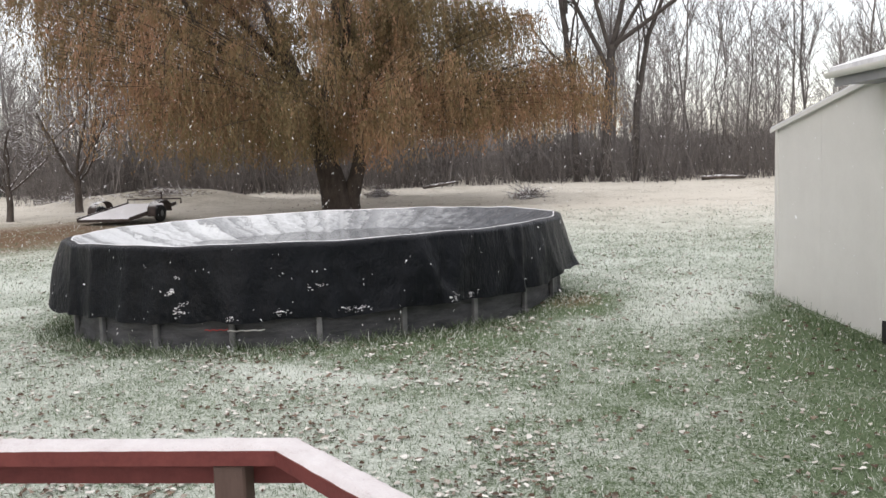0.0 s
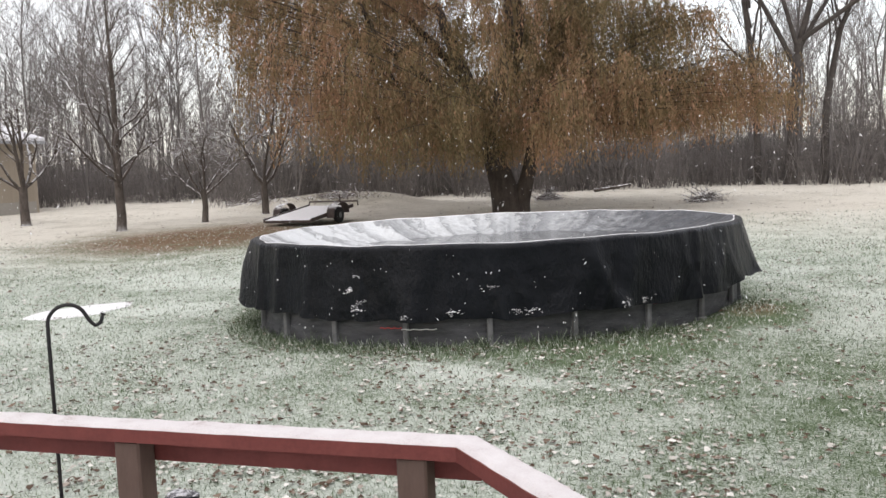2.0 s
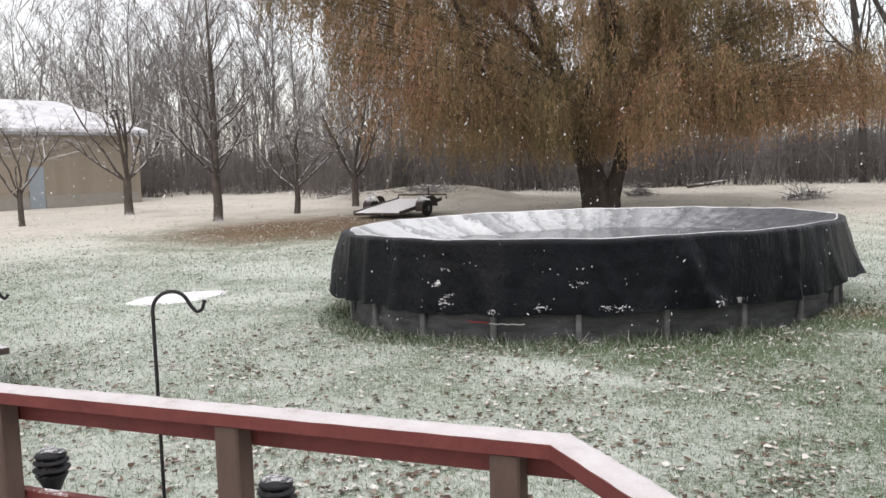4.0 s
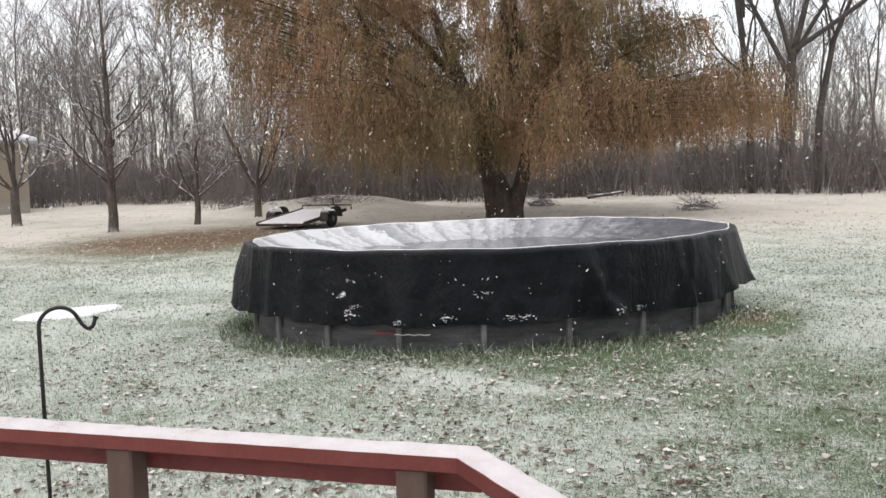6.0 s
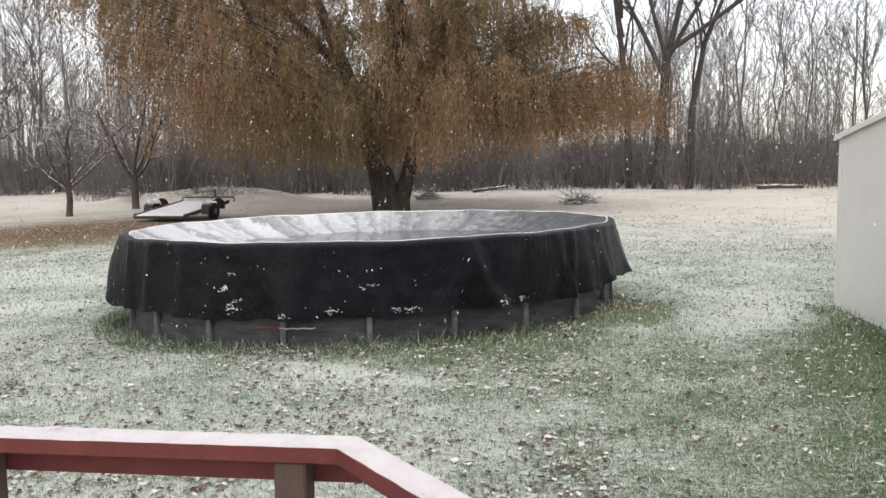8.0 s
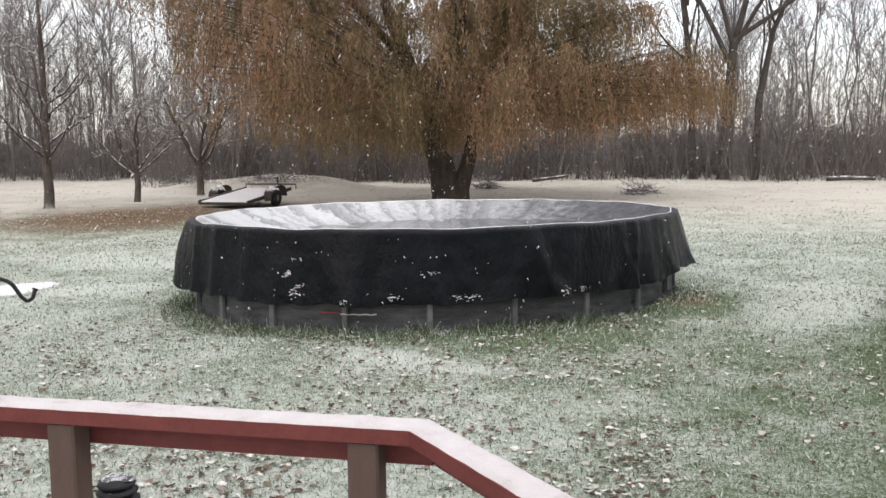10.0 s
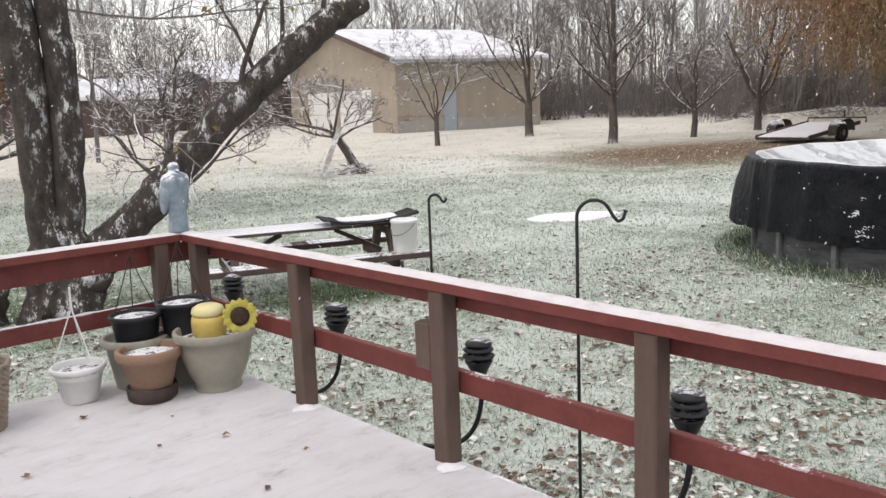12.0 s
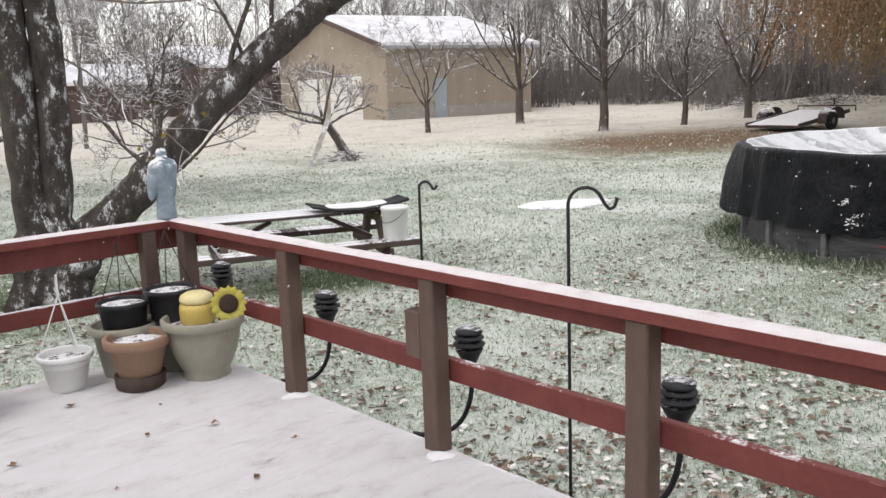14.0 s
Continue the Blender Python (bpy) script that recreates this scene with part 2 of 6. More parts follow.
def cover_material():
    """Black tarp whose hollow carries wet snow in streaks, with melt water lying in the middle."""
    m = mat("snowy_tarp", (0.035, 0.038, 0.044), (0.12, 0.125, 0.138), 3, 0.45, bump=1.0, fine=10, bump_d=0.06)
    nt = m.node_tree
    p = nt.nodes["Principled BSDF"]
    base = p.inputs["Base Color"].links[0].from_socket
    tc = nt.nodes.new("ShaderNodeTexCoord")
    sep = nt.nodes.new("ShaderNodeSeparateXYZ")
    nt.links.new(tc.outputs["Object"], sep.inputs[0])
    n = node(nt, "ShaderNodeTexNoise", Scale=5.5, Detail=9.0, Roughness=0.8)
    nt.links.new(tc.outputs["Object"], n.inputs[0])
    ang = nt.nodes.new("ShaderNodeMath")
    ang.operation = "ARCTAN2"
    nt.links.new(sep.outputs[1], ang.inputs[0])
    nt.links.new(sep.outputs[0], ang.inputs[1])
    n2 = nt.nodes.new("ShaderNodeTexNoise")
    n2.noise_dimensions = "1D"
    n2.inputs["Scale"].default_value, n2.inputs["Detail"].default_value = 26.0, 6.0
    nt.links.new(ang.outputs[0], n2.inputs["W"])
    s = nt.nodes.new("ShaderNodeMath")
    s.operation = "MULTIPLY_ADD"
    s.inputs[1].default_value = 0.16
    nt.links.new(n2.outputs[0], s.inputs[0])
    nt.links.new(n.outputs[0], s.inputs[2])
    x = nt.nodes.new("ShaderNodeMath")
    x.operation = "MULTIPLY_ADD"
    x.inputs[1].default_value = -0.13
    nt.links.new(sep.outputs[0], x.inputs[0])
    nt.links.new(s.outputs[0], x.inputs[2])
    mr = node(nt, "ShaderNodeMapRange")
    mr.inputs[1].default_value, mr.inputs[2].default_value = 0.34, 0.92
    nt.links.new(x.outputs[0], mr.inputs[0])
    deep = node(nt, "ShaderNodeMapRange")
    deep.inputs[1].default_value, deep.inputs[2].default_value = 0.80, 0.90
    deep.inputs[3].default_value, deep.inputs[4].default_value = 0.25, 1.0
    nt.links.new(sep.outputs[2], deep.inputs[0])
    wet = nt.nodes.new("ShaderNodeMath")
    wet.operation = "MULTIPLY"
    nt.links.new(mr.outputs[0], wet.inputs[0])
    nt.links.new(deep.outputs[0], wet.inputs[1])
    bend = nt.nodes.new("ShaderNodeMath")
    bend.operation = "MULTIPLY_ADD"
    bend.inputs[1].default_value = 0.30
    nt.links.new(n.outputs[0], bend.inputs[0])
    nt.links.new(ang.outputs[0], bend.inputs[2])
    n3 = nt.nodes.new("ShaderNodeTexNoise")
    n3.noise_dimensions = "1D"
    n3.inputs["Scale"].default_value, n3.inputs["Detail"].default_value = 3.2, 2.0
    nt.links.new(bend.outputs[0], n3.inputs["W"])
    off = nt.nodes.new("ShaderNodeMath")
    off.operation = "SUBTRACT"
    off.inputs[1].default_value = 0.5
    nt.links.new(n3.outputs[0], off.inputs[0])
    size = nt.nodes.new("ShaderNodeMath")
    size.operation = "ABSOLUTE"
    nt.links.new(off.outputs[0], size.inputs[0])
    crease = node(nt, "ShaderNodeMapRange")
    crease.inputs[1].default_value, crease.inputs[2].default_value = 0.0, 0.06
    crease.inputs[3].default_value, crease.inputs[4].default_value = 0.35, 1.0
    nt.links.new(size.outputs[0], crease.inputs[0])
    both = nt.nodes.new("ShaderNodeMath")
    both.operation = "MULTIPLY"
    nt.links.new(wet.outputs[0], both.inputs[0])
    nt.links.new(crease.outputs[0], both.inputs[1])
    mx = nt.nodes.new("ShaderNodeMix")
    mx.data_type = "RGBA"
    mx.inputs[7].default_value = (0.66, 0.675, 0.69, 1)
    nt.links.new(both.outputs[0], mx.inputs[0])
    nt.links.new(base, mx.inputs[6])
    nt.links.new(mx.outputs[2], p.inputs["Base Color"])
    return m


def ground_material():
    """Lawn under thin snow: green where the building shelters it, pale tan far off, brown litter under the orchard."""
    m = bpy.data.materials.new("snowy_lawn")
    m.use_nodes = True
    nt = m.node_tree
    p = nt.nodes["Principled BSDF"]
    p.inputs["Roughness"].default_value = 0.95
    p.inputs["Specular IOR Level"].default_value = 0.15
    pos = nt.nodes.new("ShaderNodeNewGeometry").outputs["Position"]

    def noise_of(scale, detail=6.0, rough=0.65):
        n = node(nt, "ShaderNodeTexNoise", Scale=scale, Detail=detail, Roughness=rough)
        nt.links.new(pos, n.inputs[0])
        return n.outputs[0]

    def span(sock, lo, hi):
        r = node(nt, "ShaderNodeMapRange")
        r.inputs[1].default_value, r.inputs[2].default_value = lo, hi
        nt.links.new(sock, r.inputs[0])
        return r.outputs[0]

    def calc(op, a, b):
        c = nt.nodes.new("ShaderNodeMath")
        c.operation = op
        for i, v in enumerate((a, b)):
            if isinstance(v, (int, float)):
                c.inputs[i].default_value = v
            else:
                nt.links.new(v, c.inputs[i])
        return c.outputs[0]

    def near(x, y, rad, sx=1.0, sy=1.0):
        s = nt.nodes.new("ShaderNodeVectorMath")
        s.operation = "SUBTRACT"
        s.inputs[1].default_value = (x, y, 0)
        nt.links.new(pos, s.inputs[0])
        k = nt.nodes.new("ShaderNodeVectorMath")
        k.operation = "MULTIPLY"
        k.inputs[1].default_value = (1 / sx, 1 / sy, 0)
        nt.links.new(s.outputs[0], k.inputs[0])
        ln = nt.nodes.new("ShaderNodeVectorMath")
        ln.operation = "LENGTH"
        nt.links.new(k.outputs[0], ln.inputs[0])
        return span(ln.outputs["Value"], rad, 0.0)

    def mix(f, a, b):
        x = nt.nodes.new("ShaderNodeMix")
        x.data_type = "RGBA"
        nt.links.new(f, x.inputs[0])
        for i, v in ((6, a), (7, b)):
            if isinstance(v, tuple):
                x.inputs[i].default_value = (*v, 1)
            else:
                nt.links.new(v, x.inputs[i])
        return x.outputs[2]

    grain, clod, patch, wide = noise_of(55, 5), noise_of(14), noise_of(1.1), noise_of(0.22)
    grass = mix(span(grain, 0.35, 0.65), (0.075, 0.110, 0.056), (0.185, 0.24, 0.14))
    litter = mix(span(clod, 0.4, 0.62), (0.13, 0.08, 0.048), (0.26, 0.175, 0.115))
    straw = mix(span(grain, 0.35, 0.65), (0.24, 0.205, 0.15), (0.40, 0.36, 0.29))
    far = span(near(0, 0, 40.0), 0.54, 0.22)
    ground_col = mix(calc("MULTIPLY", span(clod, 0.56, 0.66), span(patch, 0.45, 0.6)), grass, litter)
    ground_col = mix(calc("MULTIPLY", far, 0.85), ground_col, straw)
    brown = calc("MULTIPLY", near(-18.9, 20.8, 1.0, 4.5, 6.5), span(patch, 0.3, 0.55))
    ground_col = mix(span(brown, 0.05, 0.45), ground_col, litter)
    dirt = near(-1.40, 12.3, 1.0, 0.75, 1.0)
    ground_col = mix(span(dirt, 0.35, 0.7), ground_col, mix(span(clod, 0.4, 0.62), (0.12, 0.09, 0.055), (0.25, 0.20, 0.13)))
    cover = calc("ADD", calc("MULTIPLY", grain, 0.8), calc("MULTIPLY", clod, 0.55))
    cover = calc("ADD", cover, calc("MULTIPLY", patch, 0.55))
    cover = calc("ADD", cover, calc("MULTIPLY", wide, 0.35))
    for x, y, rad, sx, sy, k in ((2.2, 6.5, 1.0, 4.2, 6.8, 0.30), (-10.8, 0.4, 1.0, 2.6, 3.0, 0.28), (-9.0, 4.0, 1.0, 1.0, 1.6, 0.36), (-5.0, 12.2, 1.0, 4.5, 4.5, 0.8), (-1.9, 9.0, 1.0, 2.6, 2.2, 0.14), (1.3, 10.8, 1.0, 1.5, 2.8, 0.33), (-1.40, 12.3, 1.0, 0.9, 1.2, 0.45), (-18.9, 20.8, 1.0, 5.4, 7.8, 0.52), (-10.0, 27.0, 1.0, 7.0, 4.0, 0.10), (-22.6, 34.0, 1.0, 5.6, 3.0, 0.22)):
        cover = calc("SUBTRACT", cover, calc("MULTIPLY", near(x, y, rad, sx, sy), k))
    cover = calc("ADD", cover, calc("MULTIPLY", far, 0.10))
    for x, y, sx, sy, k in ((-12.2, 13.0, 3.0, 1.2, 0.25), (-10.45, 10.1, 0.5, 0.5, 0.6), (-10.1, 10.5, 0.5, 0.5, 0.6), (-9.8, 10.9, 0.5, 0.5, 0.5), (-3.5, 7.75, 1.0, 0.28, 0.45), (-4.2, 8.0, 0.8, 0.25, 0.3), (-22, 14, 3.2, 2.5, 0.25), (0.6, 12.0, 1.2, 3.2, 0.25)):
        cover = calc("ADD", cover, calc("MULTIPLY", near(x, y, 1.0, sx, sy), k))
    snow_f = calc("MULTIPLY", span(cover, 0.92, 1.22), 0.93)
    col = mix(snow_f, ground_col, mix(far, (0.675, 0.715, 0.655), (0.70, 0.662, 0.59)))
    nt.links.new(col, p.inputs["Base Color"])
    bp = node(nt, "ShaderNodeBump", Strength=0.8, Distance=0.03)
    nt.links.new(calc("ADD", grain, clod), bp.inputs["Height"])
    nt.links.new(bp.outputs[0], p.inputs["Normal"])
    return m


def leafy(m, share):
    """Lets part of the light through the leaves."""
    nt = m.node_tree
    p = nt.nodes["Principled BSDF"]
    out = nt.nodes["Material Output"]
    tr = nt.nodes.new("ShaderNodeBsdfTranslucent")
    nt.links.new(p.inputs["Base Color"].links[0].from_socket, tr.inputs[0])
    mx = nt.nodes.new("ShaderNodeMixShader")
    mx.inputs[0].default_value = share
    nt.links.new(p.outputs[0], mx.inputs[1])
    nt.links.new(tr.outputs[0], mx.inputs[2])
    nt.links.new(mx.outputs[0], out.inputs[0])


leafy(M_WILLOW, 0.4)
leafy(M_YLEAF, 0.4)
leafy(M_RUSTLEAF, 0.4)
M_COVER = cover_material()
M_GROUND = ground_material()


# ---- building helpers ----
class Geo:
    """Collects vertices and faces for one mesh."""

    def __init__(self):
        self.v, self.f = [], []

    def add(self, vs, fs, m=None):
        o = len(self.v)
        self.v += [tuple(m @ Vector(p)) for p in vs] if m else [tuple(p) for p in vs]
        self.f += [tuple(i + o for i in f) for f in fs]
        return self

    def box(self, x0, x1, y0, y1, z0, z1, b=0.004, m=None):
        c = Vector(((x0 + x1) / 2, (y0 + y1) / 2, (z0 + z1) / 2))
        h = Vector(((x1 - x0) / 2, (y1 - y0) / 2, (z1 - z0) / 2))
        b = min(b, h.x * 0.45, h.y * 0.45, h.z * 0.45)
        vs, ix = [], {}
        for sx in (-1, 1):
            for sy in (-1, 1):
                for sz in (-1, 1):
                    for ax in range(3):
                        d = [h.x - b, h.y - b, h.z - b]
                        d[ax] = h[ax]
                        ix[sx, sy, sz, ax] = len(vs)
                        vs.append((c.x + sx * d[0], c.y + sy * d[1], c.z + sz * d[2]))
        fs = []
        for ax in range(3):
            o1, o2 = [a for a in range(3) if a != ax]
            for s in (-1, 1):
                q = []
                for s1, s2 in ((-1, -1), (1, -1), (1, 1), (-1, 1)):
                    k = [0, 0, 0]
                    k[ax], k[o1], k[o2] = s, s1, s2
                    q.append(ix[(*k, ax)])
                fs.append(q if (s > 0) == (ax != 1) else q[::-1])
            for s1 in (-1, 1):
                for s2 in (-1, 1):
                    k1, k2 = [0, 0, 0], [0, 0, 0]
                    k1[ax], k2[ax] = -1, 1
                    k1[o1] = k2[o1] = s1
                    k1[o2] = k2[o2] = s2
                    q = [ix[(*k1, o1)], ix[(*k2, o1)], ix[(*k2, o2)], ix[(*k1, o2)]]
                    fs.append(q if (s1 * s2 > 0) == (ax == 1) else q[::-1])
        for sx in (-1, 1):
            for sy in (-1, 1):
                for sz in (-1, 1):
                    q = [ix[sx, sy, sz, a] for a in range(3)]
                    fs.append(q if sx * sy * sz > 0 else q[::-1])
        return self.add(vs, fs, m)

    def tube(self, pts, radii, n=6, m=None, cap=True):
        pts = [Vector(p) for p in pts]
        if not hasattr(radii, "__len__"):
            radii = [radii] * len(pts)
        vs, fs = [], []
        side = None
        for i, p in enumerate(pts):
            t = (pts[min(i + 1, len(pts) - 1)] - pts[max(i - 1, 0)]).normalized()
            if side is None:
                side = t.orthogonal().normalized()
            side = (side - t * side.dot(t)).normalized()
            up = t.cross(side)
            for k in range(n):
                a = 2 * math.pi * k / n
                vs.append(p + (side * math.cos(a) + up * math.sin(a)) * radii[i])
        for i in range(len(pts) - 1):
            for k in range(n):
                a, b = i * n + k, i * n + (k + 1) % n
                fs.append((a, b, b + n, a + n))
        if cap and n > 2:
            fs.append(tuple(range(n))[::-1])
            fs.append(tuple(range((len(pts) - 1) * n, len(pts) * n)))
        return self.add(vs, fs, m)

    def lathe(self, prof, n=28, m=None, wob=0.0, seed=0):
        rnd = random.Random(seed)
        ph = [rnd.uniform(0, 6.28) for _ in range(3)]
        vs, fs = [], []
        for r, z in prof:
            for k in range(n):
                a = 2 * math.pi * k / n
                q = r * (1 + wob * (math.sin(2 * a + ph[0]) + 0.6 * math.sin(3 * a + ph[1])))
                vs.append((q * math.cos(a), q * math.sin(a), z))
        for i in range(len(prof) - 1):
            for k in range(n):
                a, b = i * n + k, i * n + (k + 1) % n
                fs.append((a, b, b + n, a + n))
        return self.add(vs, fs, m)

    def grid(self, fn, nu, nv, closed=False, m=None):
        vs = [fn(i / nu, j / nv) for j in range(nv + 1) for i in range(nu if closed else nu + 1)]
        w = nu if closed else nu + 1
        fs = [(j * w + i, j * w + (i + 1) % w, (j + 1) * w + (i + 1) % w, (j + 1) * w + i) for j in range(nv) for i in range(nu)]
        return self.add(vs, fs, m)

    def mesh(self, name, material, smooth=False):
        me = bpy.data.meshes.new(name)
        me.from_pydata(self.v, [], self.f)
        me.materials.append(material)
        if smooth:
            me.polygons.foreach_set("use_smooth", [True] * len(me.polygons))
        me.update()
        return me


def part(name, g, material, parent, label="", smooth=False, m=None):
    """One mesh object under a thing or under a part."""
    ob = new(name, g.mesh(name, material, smooth) if isinstance(g, Geo) else g)
    ob.parent = parent
    if m is not None:
        ob.matrix_basis = m
    return tagged(ob, label)


def thing(name, label, category, m=None, group="", kind=""):
    ob = tagged(new(name), label, category, group, kind)
    ob.empty_display_size = 0.1
    if m is not None:
        ob.matrix_basis = m
    return ob


def solo(name, g, material, label, category, m=None, group="", kind="", smooth=False):
    ob = tagged(new(name, g.mesh(name, material, smooth) if isinstance(g, Geo) else g), label, category, group, kind)
    if m is not None:
        ob.matrix_basis = m
    return ob


def raw_mesh(name, verts, faces, material, smooth=False):
    """A mesh straight from arrays of vertices and of faces with equal corner counts."""
    verts, faces = np.asarray(verts, np.float32), np.asarray(faces, np.int32)
    me = bpy.data.meshes.new(name)
    k = faces.shape[1]
    me.vertices.add(len(verts))
    me.vertices.foreach_set("co", verts.ravel())
    me.loops.add(faces.size)
    me.loops.foreach_set("vertex_index", faces.ravel())
    me.polygons.add(len(faces))
    me.polygons.foreach_set("loop_start", np.arange(0, faces.size, k, dtype=np.int32))
    me.polygons.foreach_set("use_smooth", np.full(len(faces), smooth))
    me.materials.append(material)
    me.update(calc_edges=True)
    me.validate()
    return me


# ---- ground ----
def rise(x, y):
    r = np.hypot(x, y)
    z = 0.02 * np.maximum(0.0, np.minimum(r, 100.0) - 14.0)
    z = z + 0.68 * np.exp(-((np.abs(x + 21.0) / 2.7) ** 3 + ((y - 34.6) / 1.8) ** 2)) + 0.42 * np.exp(-((np.abs(x + 24.6) / 2.4) ** 3 + ((y - 33.2) / 1.8) ** 2))
    z = z + 0.12 * np.exp(-(((x + 1.40) / 0.6) ** 2 + ((y - 12.3) / 0.8) ** 2))
    return z + 0.025 * np.sin(x * 0.9 + 1.3 * np.sin(y * 0.5)) * np.clip((r - 3) / 6, 0, 1)


rings = np.concatenate([np.linspace(0.6, 20, 110), np.linspace(20.4, 60, 90), np.geomspace(61, 1500, 24)])
spokes = np.linspace(0, 2 * np.pi, 289)[:-1]
gx = (rings[:, None] * np.cos(spokes)).ravel()
gy = (rings[:, None] * np.sin(spokes)).ravel()
gz = rise(gx, gy)
gi = np.arange(len(rings) - 1)[:, None] * 288 + np.arange(288)
gj = np.arange(len(rings) - 1)[:, None] * 288 + (np.arange(288) + 1) % 288
gf = np.stack([gi, gj, gj + 288, gi + 288], -1).reshape(-1, 4)[:, ::-1]
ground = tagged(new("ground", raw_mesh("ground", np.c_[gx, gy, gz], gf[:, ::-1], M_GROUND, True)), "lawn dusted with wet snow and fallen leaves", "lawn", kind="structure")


def gz_at(x, y):
    return float(rise(np.float64(x), np.float64(y)))


# ---- deck and railing ----
# Deck frame: u along the main rail, v outwards, origin at the rail's far corner.
DECK = pose(-4.92, 1.15, 0, 0, 0, 10.0)
DZ = 0.70
TOP = 1.435


def rail_run(name, label, m, length, posts, mitre0=0.0, mitre1=0.0, box_at=None, board_foot=1.314):
    """A railing along +x from the origin of m, outer side +y: posts, cap with snow, upper and middle board."""
    rail = thing(name, label, "railing", m, group="deck railing")
    pg = Geo().box(-0.041, 0.041, 0.006, 0.086, DZ - 0.28, TOP - 0.038, 0.006).mesh("post", M_POST)
    for x in posts:
        p = part("post", pg, M_POST, rail, "brown painted post", m=pose(x, 0, 0))
        if box_at is not None and abs(x - box_at) < 0.01:
            part("outlet_box", Geo().box(-0.135, -0.043, 0.012, 0.08, 1.065, 1.255, 0.006), M_POST, p, "brown outlet box")
        part("post_foot_snow", Geo().lathe([(0.001, DZ + 0.019), (0.014, DZ + 0.018), (0.03, DZ + 0.012), (0.055, DZ + 0.003)], 14, m=pose(0.05, -0.005, 0), wob=0.2, seed=int(x * 50)), M_SNOW, p)
    b = Geo()
    y0, y1, zb = -0.002, 0.088, TOP - 0.038
    xa, xb, xc, xd = -mitre0 * y0, length + mitre1 * y0, length + mitre1 * y1, -mitre0 * y1
    b.add([(xa, y0, zb), (xb, y0, zb), (xc, y1, zb), (xd, y1, zb), (xa, y0, TOP), (xb, y0, TOP), (xc, y1, TOP), (xd, y1, TOP)],
          [(0, 3, 2, 1), (4, 5, 6, 7), (0, 1, 5, 4), (1, 2, 6, 5), (2, 3, 7, 6), (3, 0, 4, 7)])
    cap = part("cap_board", b, M_RED, rail)
    rnd = random.Random(int(length * 100))
    ph = [rnd.uniform(0, 6) for _ in range(4)]

    def snow(s, t):
        y = 0.0 + 0.087 * t
        x0, x1 = -mitre0 * y, length + mitre1 * y
        x = x0 + (x1 - x0) * s
        edge = min(t, 1 - t) * 2
        even = min(1.0, (x - x0) / 0.15 if mitre0 else 1.0, (x1 - x) / 0.15 if mitre1 else 1.0)
        h = 0.010 * min(1, edge * 3.0) ** 0.5 + even * (0.001 * math.sin(9 * x + ph[0]) + 0.001 * math.sin(31 * x + 20 * t + ph[1]) + 0.0025 * noise.noise(Vector((x * 40, t * 6, ph[2]))))
        return (x, y + even * (0.002 * noise.noise(Vector((x * 25, t, 3.0))) if 0 < t < 1 else 0.0012 * math.sin(47 * x + ph[3])), TOP + (max(h, 0.002) if 0 < t < 1 else -0.001))

    part("cap_snow", Geo().grid(snow, max(20, int(length * 90)), 8), M_CAPSNOW, cap, "thin layer of snow", smooth=True)
    part("upper_board", Geo().box(-mitre0 * 0.092, length + mitre1 * 0.092, 0.092, 0.128, board_foot, TOP - 0.042, 0.004), M_RED, rail)
    mid = part("middle_board", Geo().box(-mitre0 * 0.092, length + mitre1 * 0.092, 0.092, 0.128, 0.976, 1.066, 0.004), M_RED, rail)
    if mitre0 == 0.0:
        part("board_snow", Geo().grid(lambda s, t: (length * s, 0.094 + 0.032 * t, 1.0665 + (0.004 + 0.003 * math.sin(33 * s * length) if 0 < t < 1 else 0)), int(length * 30), 3), M_SNOW, mid, smooth=True)
    return rail


rail_run("deck_railing", "dark red deck railing with brown posts and snowy cap", DECK, 4.015, (0.095, 1.097, 2.09, 3.032, 3.89), 1.0, 0.45, box_at=2.09)
rail_run("deck_railing", "dark red side railing with brown posts, snow along its cap", DECK @ pose(0, 0, 0, 0, 0, 90) @ pose(-4.0, 0, 0), 4.0, (0.6, 1.7, 2.81, 3.885), 0.0, 1.0, board_foot=1.268)
rail_run("deck_railing", "dark red angled railing beside the steps, snow on top", DECK @ pose(4.015, 0, 0, 0, 0, -48.5), 1.5, (1.40,), 0.45, 0.0)

deck = thing("deck", "low wooden deck under a thin layer of snow", "deck", DECK, kind="structure")
n_plank = 38
pw = 0.14
mesh_cache = {}
for i in range(n_plank):
    u0 = -0.02 + i * (pw + 0.006)
    end = 0.085 if u0 < 3.95 else 0.085 - (u0 - 3.95) * 1.05
    key = round(end, 3)
    if key not in mesh_cache:
        mesh_cache[key] = Geo().box(0, pw, -4.0, end, -0.038, 0, 0.006).mesh("plank", M_PLANK)
    part("plank", mesh_cache[key], M_PLANK, deck, m=pose(u0, 0, DZ + random.uniform(-0.001, 0.001)))


def deck_snow(s, t):
    x, y = -0.02 + 5.548 * s, -3.9 + 3.985 * t
    y = min(y, 0.08 if x < 3.95 else 0.08 - (x - 3.95) * 1.05)
    gap = round(s * 304) % 8 == 0
    h = 0.011 + 0.006 * noise.noise(Vector((x * 1.3, y * 1.3, 0))) + 0.004 * noise.noise(Vector((x * 9, y * 7, 1))) - (0.014 if gap else 0) + 0.003 * noise.noise(Vector((x * 25, y * 25, 4)))
    return (x, y, DZ + max(h * min(1, (1 - t) * 30), -0.003))


